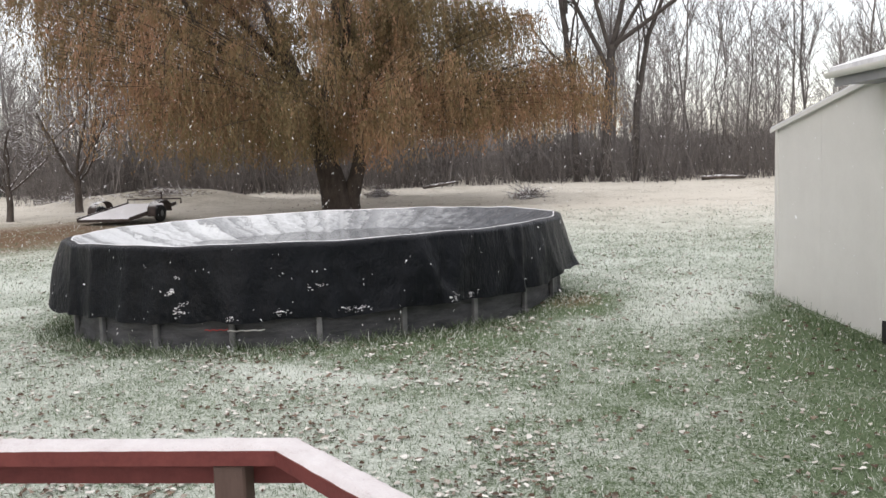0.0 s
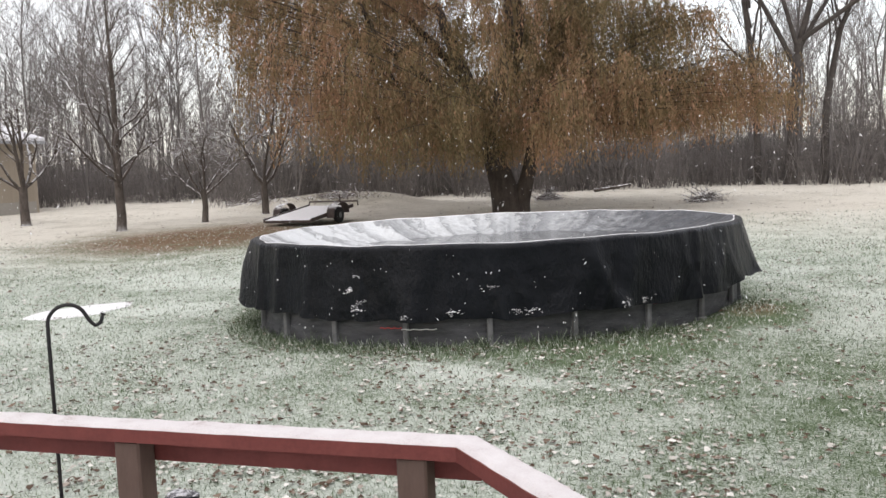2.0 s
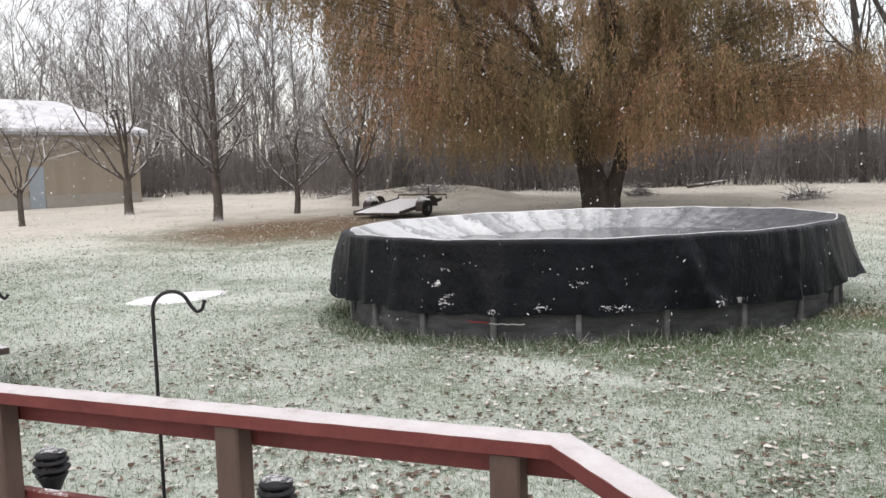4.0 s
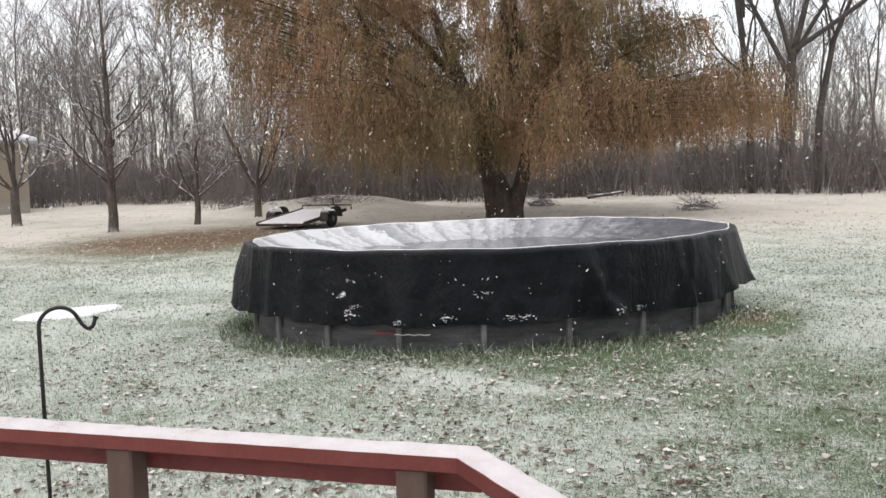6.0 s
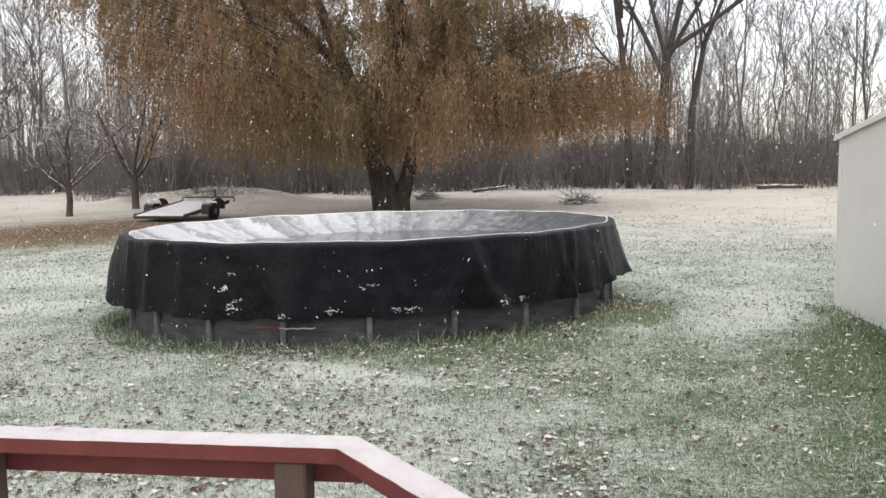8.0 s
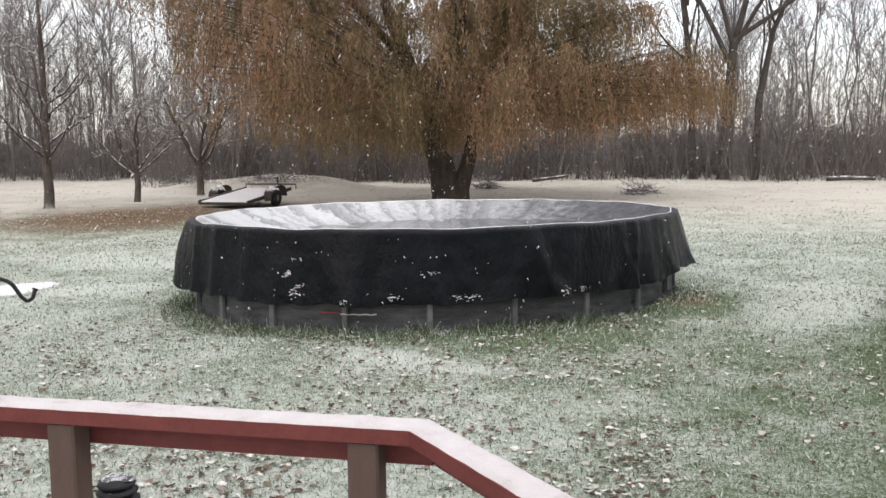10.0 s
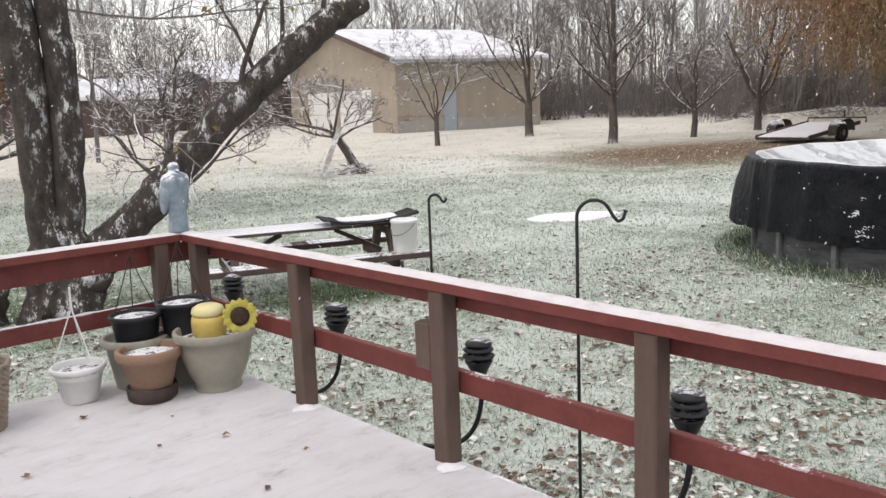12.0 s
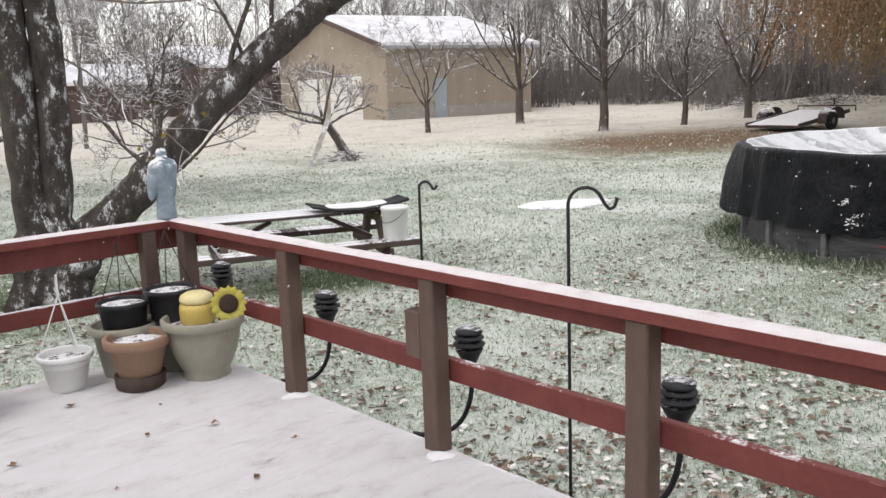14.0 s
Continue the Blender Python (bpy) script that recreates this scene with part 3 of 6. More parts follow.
part("deck_snow", Geo().grid(deck_snow, 304, 110), M_DECKSNOW, deck, "thin uneven snow", smooth=True)
rim = Geo()
rim.box(-0.03, 4.0, 0.088, 0.126, DZ - 0.22, DZ - 0.045, 0.004)
part("rim_joist", rim, M_POST, deck)
part("rim_joist", Geo().box(-0.075, -0.035, -4.0, 0.126, DZ - 0.22, DZ - 0.045, 0.004), M_POST, deck)
for x in (0.3, 2.0, 3.8):
    part("deck_footing", Geo().box(x - 0.07, x + 0.07, -0.09, 0.05, -0.1, DZ - 0.045, 0.006), M_POST, deck)

# house behind the camera closes the place
house = thing("house_wall", "plain pale house wall behind the deck", "wall", DECK, kind="structure")
part("wall", Geo().box(-3.0, 9.5, -4.3, -4.02, 0.0, 2.7, 0.01), M_WHITE, house)
part("eave", Geo().box(-3.0, 9.5, -4.6, -3.85, 2.7, 2.83, 0.01), M_GREYTRIM, house)


# ---- path lights on curved conduits ----
def path_light(m, label):
    t = thing("path_light", label, "garden light", m, group="path lights outside the railing")
    p0, p1, p2 = Vector((-0.13, -0.22, -0.36)), Vector((0.03, 0.01, -0.44)), Vector((0.01, 0.0, -0.07))
    pts = [p0 * (1 - k / 16) ** 2 + p1 * 2 * (k / 16) * (1 - k / 16) + p2 * (k / 16) ** 2 for k in range(17)]
    part("arm", Geo().tube(pts, 0.011, 8), M_BLACK, t, "curved black conduit", smooth=True)
    part("lamp_base", Geo().lathe([(0.014, -0.092), (0.026, -0.086), (0.040, -0.052), (0.056, -0.022), (0.060, -0.014), (0.054, -0.010), (0.028, -0.012)], 22), M_BLACK, t, "tapering black housing", smooth=True)
    for z, r in ((0.014, 0.068), (0.042, 0.064)):
        part("tier", Geo().lathe([(0.028, z + 0.014), (0.045, z + 0.010), (r, z - 0.004), (r, z - 0.009), (0.042, z - 0.002), (0.026, z + 0.004)], 24), M_BLACK, t, "flared black ring", smooth=True)
    lid = part("lid", Geo().lathe([(0.026, 0.058), (0.056, 0.054), (0.059, 0.060), (0.054, 0.068), (0.034, 0.078), (0.0, 0.082)], 24), M_BLACK, t, "flat black cap", smooth=True)
    part("lid_snow", Geo().lathe([(0.044, 0.0745), (0.03, 0.0835), (0.012, 0.0865), (0.0, 0.087)], 18, wob=0.3, seed=4), M_LIDSNOW, lid, smooth=True)
    part("core", Geo().lathe([(0.026, -0.02), (0.026, 0.06)], 12), M_BLACK, t)
    return t


first_light = path_light(DECK @ pose(0.95, 0.35, 1.03), "black tiered path light with snow on its cap")
for u, z in ((-0.11, 1.05), (1.97, 1.03), (2.97, 1.03), (3.93, 1.0)):
    copy_thing(first_light, DECK @ pose(u, 0.35, z))


# ---- shepherd hooks ----
def shepherd_hook(name_label, x, y, top, reach, turn):
    t = thing("shepherd_hook", name_label, "garden hook", pose(x, y, gz_at(x, y), 0, 0, turn), group="garden hooks")
    r = reach * 0.36
    pts = [(0, 0, -0.15), (0, 0, 0.3), (0, 0, top * 0.55), (0, 0, top - r)]
    for i in range(1, 13):
        a = math.pi - math.pi * 0.86 * i / 12
        pts.append((r + r * math.cos(a), 0, top - r + r * math.sin(a)))
    x1, _, z1 = pts[-1]
    s = (reach - x1) / 2
    for i in range(1, 9):
        a = math.radians(200 + 160 * i / 8)
        pts.append((x1 + s + s * 1.0 * math.cos(a) * 0.95, 0, z1 - r * 0.55 * min(1, i / 4) + 0.6 * s * (math.sin(a) + 0.3)))
    pts.append((reach + 0.004, 0, z1 - r * 0.18))
    part("rod", Geo().tube(pts, 0.0062, 8), M_IRON, t, smooth=True)
    part("hook_end", Geo().tube([(reach + 0.004, 0, z1 - r * 0.18), (reach + 0.006, 0, z1 - r * 0.10)], 0.009, 8), M_IRON, t)
    return t


shepherd_hook("slim black iron shepherd hook stuck in the lawn", -3.43, 1.86, 1.695, 0.075, 62)
shepherd_hook("tall black iron shepherd hook stuck in the lawn", -2.40, 1.83, 1.745, 0.165, 57)


# ---- the pool under its winter cover ----
PC = Vector((-5.04, 12.24))
PA, PB, PT = 3.72, 3.03, math.atan2(0.779, 0.627)


def on_pool(a, grow=0.0):
    """A point of the pool's outline at the angle a, moved out by grow."""
    ca, sa = math.cos(a), math.sin(a)
    p = Vector((PA * ca, PB * sa))
    nrm = Vector((ca / PA, sa / PB)).normalized()
    p = p + nrm * grow
    c, s = math.cos(PT), math.sin(PT)
    return (c * p.x - s * p.y, s * p.x + c * p.y)


pool = thing("above_ground_pool", "round above-ground pool wrapped in a black winter cover", "pool", pose(PC.x, PC.y, 0))
N_POST = 22
post_mesh = Geo().box(-0.034, 0.034, -0.03, 0.03, 0.0, 1.2, 0.008).mesh("post", M_STEEL)
foot_mesh = Geo().box(-0.06, 0.06, -0.045, 0.045, 0.0, 0.07, 0.008).mesh("post_foot", M_STEEL)
A0 = 0.235
for i in range(N_POST):
    a = A0 + 2 * math.pi * i / N_POST
    x, y = on_pool(a, 0.03)
    x2, y2 = on_pool(a + 0.01, 0.03)
    po = part("post", post_mesh, M_STEEL, pool, "grey steel upright", m=pose(x, y, -0.02, 0, 0, math.degrees(math.atan2(y2 - y, x2 - x))))
    part("post_foot", foot_mesh, M_STEEL, po)

    def panel(s, t, a=a):
        b = a + (s * 0.96 + 0.02) * 2 * math.pi / N_POST
        px, py = on_pool(b, 0.0 + 0.012 * math.sin(t * 26 + 2.5 * math.sin(s * 7 + a * 3)))
        return (px, py, -0.02 + 1.2 * t)

    part("wall_panel", Geo().grid(panel, 10, 30), M_WALL, pool, "dark rippled wall panel", smooth=True)


def hem(a):
    """Height of the cover's lower edge."""
    d1 = (a - 2.95 + math.pi) % (2 * math.pi) - math.pi
    d2 = (a - 5.55 + math.pi) % (2 * math.pi) - math.pi
    z = 0.38 + 0.05 * noise.noise(Vector((math.cos(a) * 2.5, math.sin(a) * 2.5, 0))) + 0.05 * noise.noise(Vector((math.cos(a) * 9, math.sin(a) * 9, 5)))
    z += 0.32 / (1 + math.exp((d1 - 0.03) * 40)) * (1 if d1 > -1.2 else 0) + 0.10 / (1 + math.exp(-(d2 + 0.25) * 25)) * (1 if d2 < 1.5 else 0)
    return z


FOLDS = [(3.77, 0.05, 0.02, 0.02), (4.276, 0.05, 0.025, 0.10), (4.538, 0.075, 0.03, 0.13), (4.939, 0.05, 0.02, 0.06), (3.37, 0.05, 0.03, 0.0), (4.04, 0.03, 0.03, -0.05), (5.21, 0.05, 0.03, 0.1)] + [(random.uniform(0, 2 * math.pi), random.uniform(0.02, 0.075), random.uniform(0.018, 0.06), random.uniform(-0.16, 0.16)) for _ in range(46)]


def skirt(s, t):
    a = 2 * math.pi * s
    zb = hem(a)
    out = 0.075 + 0.03 * noise.noise(Vector((math.cos(a) * 3, math.sin(a) * 3, t)))
    for f, amp, wide, lean in FOLDS:
        d = (a - f - lean * t + math.pi) % (2 * math.pi) - math.pi
        out += amp * (0.25 + 0.9 * t) * math.exp(-((d / wide) ** 2))
    d1 = (a - 2.95 + math.pi) % (2 * math.pi) - math.pi
    d2 = (a - 5.58 + math.pi) % (2 * math.pi) - math.pi
    out += 0.15 * t ** 0.9 * math.exp(-((d1 / 0.22) ** 2)) + 0.17 * t * math.exp(-((d2 / 0.28) ** 2))
    out += 0.012 * noise.noise(Vector((a * 9, t * 5, 2)))
    rim_z = 1.245 + 0.006 * math.sin(11 * a + 1) + 0.004 * math.sin(23 * a)
    if t < 0.06:
        return (*on_pool(a, out * (t / 0.06) - 0.02), rim_z - 0.01 * (t / 0.06) ** 2)
    k = (t - 0.06) / 0.94
    return (*on_pool(a, out + 0.03 * k), rim_z - 0.012 + (zb - rim_z) * k)


cover = part("cover_skirt", Geo().grid(skirt, 420, 26, closed=True), M_TARP, pool, "black tarpaulin draped over the wall", smooth=True)
part("skirt_lining", Geo().grid(lambda s, t: (*[0.992 * q for q in skirt(s, 0.1 + 0.9 * t)[:2]], skirt(s, 0.1 + 0.9 * t)[2] + 0.004), 210, 8, closed=True), M_TARP, cover, smooth=True)


def hollow(s, t):
    """The sagging inside of the cover: t runs from the rim to the middle."""
    a = 2 * math.pi * s
    rim_z = 1.245 + 0.006 * math.sin(11 * a + 1) + 0.004 * math.sin(23 * a)
    k = 1 - t * 0.98
    x, y = on_pool(a, -0.02)
    sag = 0.43 * (1 - math.exp(-t * 5.0))
    w = 0.0
    for f, amp, wide, lean in FOLDS[:30]:
        d = (a - f - lean * t + math.pi) % (2 * math.pi) - math.pi
        w += 1.2 * amp * math.exp(-((d / (wide * 0.7)) ** 2)) * min(1, t * 6) * max(0, 1 - t * 1.5)
    w += (0.035 * noise.noise(Vector((x * k * 1.8, y * k * 1.8, 0))) + 0.022 * noise.noise(Vector((x * k * 5.0, y * k * 5.0, 4)))) * min(1, t * 8)
    for f, amp, wide, lean in ((1.08, -0.11, 0.018, 0.05), (1.16, 0.09, 0.02, 0.0), (1.80, 0.16, 0.035, 0.35), (0.62, 0.08, 0.04, -0.3)):
        d = (a - f - lean * t + math.pi) % (2 * math.pi) - math.pi
        w += amp * math.exp(-((d / wide) ** 2)) * min(1, t * 7) * max(0, 1 - t * 1.2)
    return (x * k, y * k, rim_z - sag + w)


part("melt_water", Geo().grid(lambda s, t: (*[(1 - t) * (0.80 + 0.03 * math.sin(14 * s)) * q for q in on_pool(2 * math.pi * s, -0.02)], 0.935), 96, 3, closed=True), M_WATER, pool, "dark melt water lying in the hollow")
part("cover_top", Geo().grid(hollow, 420, 44, closed=True), M_COVER, pool, "sagging cover with wet snow in its hollow", smooth=True)


def edge_snow(s, t):
    a = 2 * math.pi * s
    rim_z = 1.245 + 0.006 * math.sin(11 * a + 1) + 0.004 * math.sin(23 * a)
    wide = -0.002 + 0.045 * noise.noise(Vector((math.cos(a) * 9, math.sin(a) * 9, 9)))
    return (*on_pool(a, -0.035 + (wide + 0.035) * t), rim_z - 0.014 + 0.018 * math.sin(math.pi * t))


part("rim_snow", Geo().grid(edge_snow, 300, 4, closed=True), M_SNOW, pool, "line of snow along the rim", smooth=True)
rnd = random.Random(5)
lumps = Geo()
FRONT = [(-5.62, 0.72, 0.10), (-5.50, 0.50, 0.12), (-5.48, 0.58, 0.07), (-4.02, 0.74, 0.09), (-4.40, 0.46, 0.09), (-3.62, 0.45, 0.11), (-2.75, 0.46, 0.12), (-2.55, 0.44, 0.08), (-5.55, 0.9, 0.04), (-3.75, 0.44, 0.08), (-4.9, 0.43, 0.07)]
for fx, fz, size in FRONT:
    best = min((abs(on_pool(2 * math.pi * k / 720)[0] + PC.x - fx), k) for k in range(720) if on_pool(2 * math.pi * k / 720)[1] + 0.2 * on_pool(2 * math.pi * k / 720)[0] < -1)[1]
    a = 2 * math.pi * best / 720
    for q in range(22):
        aa = a + rnd.gauss(0, size * 0.14)
        zz = max(hem(aa) + 0.01, fz + rnd.gauss(0, size * 0.25))
        tt = 0.06 + 0.94 * (1.235 - zz) / (1.235 - hem(aa))
        px, py, pz = skirt((aa / (2 * math.pi)) % 1, min(1, tt))
        ox, oy = on_pool(aa, 1.0)
        bx, by = on_pool(aa, 0.0)
        yaw = math.degrees(math.atan2(oy - by, ox - bx))
        rr = size * rnd.uniform(0.03, 0.17) * rnd.uniform(0.3, 1)
        lumps.lathe([(rr, 0.0), (rr * 0.8, 0.005), (rr * 0.4, 0.009), (0, 0.01)], 9, m=pose(px, py, pz, 0, 0, yaw) @ pose(0, 0, 0, 0, 90, 0) @ pose(0, 0, 0, 0, 0, rnd.uniform(-40, 40)) @ Matrix.Diagonal((rnd.uniform(0.3, 0.6), rnd.uniform(0.9, 2.2), 1, 1)), wob=0.3, seed=q)
tagged(part("clinging_snow", lumps, M_SNOW, cover, "bits of snow clinging to the tarpaulin", smooth=True), kind="stuff")


def cord(a0, a1, z, material, label):
    pts = [(*on_pool(a0 + (a1 - a0) * k / 12, 0.07), z + 0.006 * math.sin(k * 1.7)) for k in range(13)]
    part("cord", Geo().tube(pts, 0.007, 5), material, pool, label)


def angle_at(fx):
    return 2 * math.pi * min((abs(on_pool(2 * math.pi * k / 720)[0] + PC.x - fx), k) for k in range(720) if on_pool(2 * math.pi * k / 720)[1] + 0.2 * on_pool(2 * math.pi * k / 720)[0] < -1)[1] / 720


cord(angle_at(-5.25), angle_at(-5.0), 0.26, M_REDWIRE, "short red cord")
cord(angle_at(-5.0), angle_at(-4.6), 0.245, M_BUCKET, "short white cord")
cord(angle_at(-2.45), angle_at(-2.1), 0.36, M_REDWIRE, "short red cord")


# ---- white lean-to and the larger building beside it ----
shed = thing("lean_to_shed", "white lean-to shed with a sloping roof", "shed", kind="structure")
SA, SB = Vector((1.46, 13.06)), Vector((2.18, 10.19))
sd = (SB - SA).normalized()
sn = Vector((-sd.y, sd.x))
SM = Matrix(((sd.x, sn.x, 0, SA.x), (sd.y, sn.y, 0, SA.y), (0, 0, 1, 0), (0, 0, 0, 1)))
shed.matrix_basis = SM
SL = (SB - SA).length


def prism(outline, y0, y1):
    """An upright slab from an outline in x and z."""
    n = len(outline)
    vs = [(x, y0, z) for x, z in outline] + [(x, y1, z) for x, z in outline]
    fs = [tuple(range(n)), tuple(range(2 * n - 1, n - 1, -1))] + [(i, i + n, (i + 1) % n + n, (i + 1) % n) for i in range(n)]
    return Geo().add(vs, fs)


top_far, top_near = 2.44, 2.90
for k in range(2):
    x0, x1 = SL * k / 2 + 0.002, SL * (k + 1) / 2 - 0.002
    part("side_panel", prism([(x0, -0.1), (x1, -0.1), (x1, top_far + (top_near - top_far) * x1 / SL), (x0, top_far + (top_near - top_far) * x0 / SL)], 0, 0.09), M_WHITE, shed, "smooth white wall panel")
part("corner_trim", Geo().box(-0.035, 0.07, -0.018, 0.10, -0.1, 2.43, 0.004), M_WHITE, shed)
part("end_wall", Geo().box(0.0, 0.09, 0.092, 4.5, -0.1, 2.40), M_WHITE, shed)
part("roof_edge", prism([(-0.12, 2.405), (SL, 2.89), (SL, 2.925), (-0.12, 2.44)], -0.05, 4.6), M_ROOFSNOW, shed, "snowy roof edge")
part("fascia", prism([(-0.12, 2.36), (SL, 2.845), (SL, 2.90), (-0.12, 2.415)], -0.062, -0.045), M_WHITE, shed)

barn = thing("outbuilding", "large grey outbuilding with a deep eave and gutter", "building", SM, kind="structure")
part("wall", Geo().box(SL + 0.01, SL + 0.16, -0.02, 5.0, -0.1, 3.05, 0.006), M_WHITE, barn, "white end wall")
part("wall", Geo().box(SL + 0.16, SL + 6.0, -0.02, 0.16, -0.1, 3.05, 0.006), M_WHITE, barn)
part("vent", Geo().box(SL + 0.22, SL + 0.55, -0.05, -0.022, 0.02, 0.26, 0.004), M_DARK, barn, "dark foundation vent")
part("soffit", Geo().box(SL - 0.05, SL + 6.0, -0.44, 5.0, 2.80, 2.86, 0.004), M_GREYTRIM, barn)
part("fascia", Geo().box(SL - 0.07, SL + 6.0, -0.465, -0.442, 2.78, 2.93, 0.004), M_GREYTRIM, barn)
part("gutter", Geo().grid(lambda s, t: (SL - 0.12 + 6.1 * s, -0.52 + 0.05 * math.cos(math.pi * (1 + t)), 2.93 + 0.06 * math.sin(math.pi * (1 + t))), 4, 10), M_WHITE, barn, "white gutter", smooth=True)
part("roof", prism([(SL - 0.10, 2.935), (SL + 6.0, 2.935), (SL + 6.0, 2.985), (SL - 0.10, 2.985)], -0.49, 0.1), M_ROOFSNOW, barn)
part("roof", Geo().add([(SL - 0.12, -0.5, 2.99), (SL + 6, -0.5, 2.99), (SL + 6, 4.9, 4.6), (SL - 0.12, 4.9, 4.6), (SL - 0.12, -0.5, 2.94), (SL + 6, -0.5, 2.94), (SL + 6, 4.9, 4.5), (SL - 0.12, 4.9, 4.5)], [(0, 1, 2, 3), (7, 6, 5, 4), (0, 4, 5, 1), (3, 2, 6, 7), (0, 3, 7, 4), (1, 5, 6, 2)]), M_ROOFSNOW, barn, "thin snow over dark shingles")

# ---- tan garage and the house beyond it ----
gar = thing("garage", "tan sided garage with a snow-covered roof and white door", "garage")
KN = Vector((0.5, 8.7)).normalized()
KW = Vector((-KN.y, KN.x))
GM = Matrix(((KW.x, KN.x, 0, -38.4), (KW.y, KN.y, 0, 21.6), (0, 0, 1, 0), (0, 0, 0, 1)))
gar.matrix_basis = GM
GW, GD, GE, GP, GB = 15.6, 8.7, 4.38, 6.32, 0.3
front = prism([(0, GB), (3.0, GB), (3.0, 3.05), (12.6, 3.05), (12.6, GB), (GW, GB), (GW, GE), (GW / 2, GP), (0, GE)], 0.0, 0.15)
part("wall", front, M_TAN, gar, "tan front wall with a gable")
part("wall", Geo().box(0, 0.15, 0.152, GD, 1.45, GE, 0.01), M_TAN, gar)
part("wall", Geo().box(0, 0.15, 3.5, GD, GB, 1.446, 0.01), M_TAN, gar)
part("wall", Geo().box(0.02, 0.15, 0.152, 2.7, GB, 1.446, 0.01), M_TAN, gar)
part("wall", Geo().box(0, GW, GD, GD + 0.15, GB, GE, 0.01), M_TAN, gar)
part("foundation", Geo().box(-0.03, 0.0, 0.0, 2.7, GB, 1.25, 0.005), M_CONC, gar, "grey masonry base")
part("foundation", Geo().box(-0.03, 0.0, 3.5, GD, GB, 1.25, 0.005), M_CONC, gar, "grey masonry base")
clap = Geo().box(-0.02, 0.0, 3.52, GD, 0, 0.10, 0.004).mesh("clapboard", M_TAN)
for k in range(26):
    part("clapboard", clap, M_TAN, gar, m=pose(0, 0, 1.27 + k * 0.118))
clap2 = Geo().box(-0.02, 0.0, 0.02, 3.5, 0, 0.10, 0.004).mesh("clapboard", M_TAN)
for k in range(13):
    part("clapboard", clap2, M_TAN, gar, m=pose(0, 0, 2.75 + k * 0.118))
part("side_door", Geo().box(-0.012, 0.03, 2.72, 3.48, GB, 2.65, 0.01), M_BLUEDOOR, gar, "blue-grey side door")
for k in range(4):
    part("door_panel", Geo().box(3.02, 7.5, 0.04, 0.09, 0.3 + 0.66 * k, 0.94 + 0.66 * k, 0.02), M_WHITE, gar, "white overhead door panel")
    part("door_panel", Geo().box(8.1, 12.58, 0.04, 0.09, 0.3 + 0.66 * k, 0.94 + 0.66 * k, 0.02), M_WHITE, gar, "white overhead door panel")
part("door_post", Geo().box(7.5, 8.1, 0.01, 0.14, GB, 3.048, 0.01), M_TAN, gar)
ov = 0.45
slope = (GP - GE) / (GW / 2)
for s in (0, 1):
    e, p = (-ov, GW / 2) if s == 0 else (GW + ov, GW / 2)
    ze = GE - slope * ov
    part("roof", Geo().add([(e, -ov, ze), (p, -ov, GP), (p, GD + ov, GP), (e, GD + ov, ze), (e, -ov, ze + 0.17), (p, -ov, GP + 0.17), (p, GD + ov, GP + 0.17), (e, GD + ov, ze + 0.17)],
                           [(0, 1, 2, 3), (7, 6, 5, 4), (0, 4, 5, 1), (1, 5, 6, 2), (2, 6, 7, 3), (3, 7, 4, 0)]), M_ROOFSNOW, gar, "roof slope under patchy snow")
    part("barge_board", Geo().add([(e, -ov - 0.03, ze - 0.12), (p, -ov - 0.03, GP - 0.12), (p, -ov - 0.03, GP + 0.15), (e, -ov - 0.03, ze + 0.15), (e, -ov - 0.004, ze - 0.12), (p, -ov - 0.004, GP - 0.12), (p, -ov - 0.004, GP + 0.15), (e, -ov - 0.004, ze + 0.15)],
                                  [(0, 1, 2, 3), (7, 6, 5, 4), (0, 4, 5, 1), (1, 5, 6, 2), (2, 6, 7, 3), (3, 7, 4, 0)]), M_BROWNSIDE, gar)
part("eave_board", Geo().box(-ov - 0.03, -ov + 0.02, -ov, GD + ov, GE - slope * ov - 0.14, GE - slope * ov + 0.02, 0.01), M_GREYTRIM, gar)

hs = thing("neighbour_house", "low brown house with a snowy roof", "house", pose(-58.5, 15.6, 0.3, 0, 0, 15) @ Matrix.Diagonal((1, 1, 1.12, 1)))
part("wall", Geo().box(-4.0, 3.6, 1.5, 7.5, 0, 3.3, 0.02), M_BROWNSIDE, hs)
part("wall", Geo().box(-4.0, 1.2, -9.0, 1.49, 0, 2.5, 0.02), M_BROWNSIDE, hs)


def gable(parent, x0, x1, y0, y1, ze, zp):
    xm = (x0 + x1) / 2
    for e in (x0, x1):
        part("roof", Geo().add([(e, y0, ze), (xm, y0, zp), (xm, y1, zp), (e, y1, ze), (e, y0, ze + 0.18), (xm, y0, zp + 0.18), (xm, y1, zp + 0.18), (e, y1, ze + 0.18)],
                               [(0, 1, 2, 3), (7, 6, 5, 4), (0, 4, 5, 1), (1, 5, 6, 2), (2, 6, 7, 3), (3, 7, 4, 0)]), M_ROOFSNOW, parent, "snowy roof slope")


gable(hs, -4.4, 4.0, 1.1, 7.9, 3.25, 4.5)
gable(hs, -4.4, 1.6, -9.4, 1.1, 2.45, 3.5)


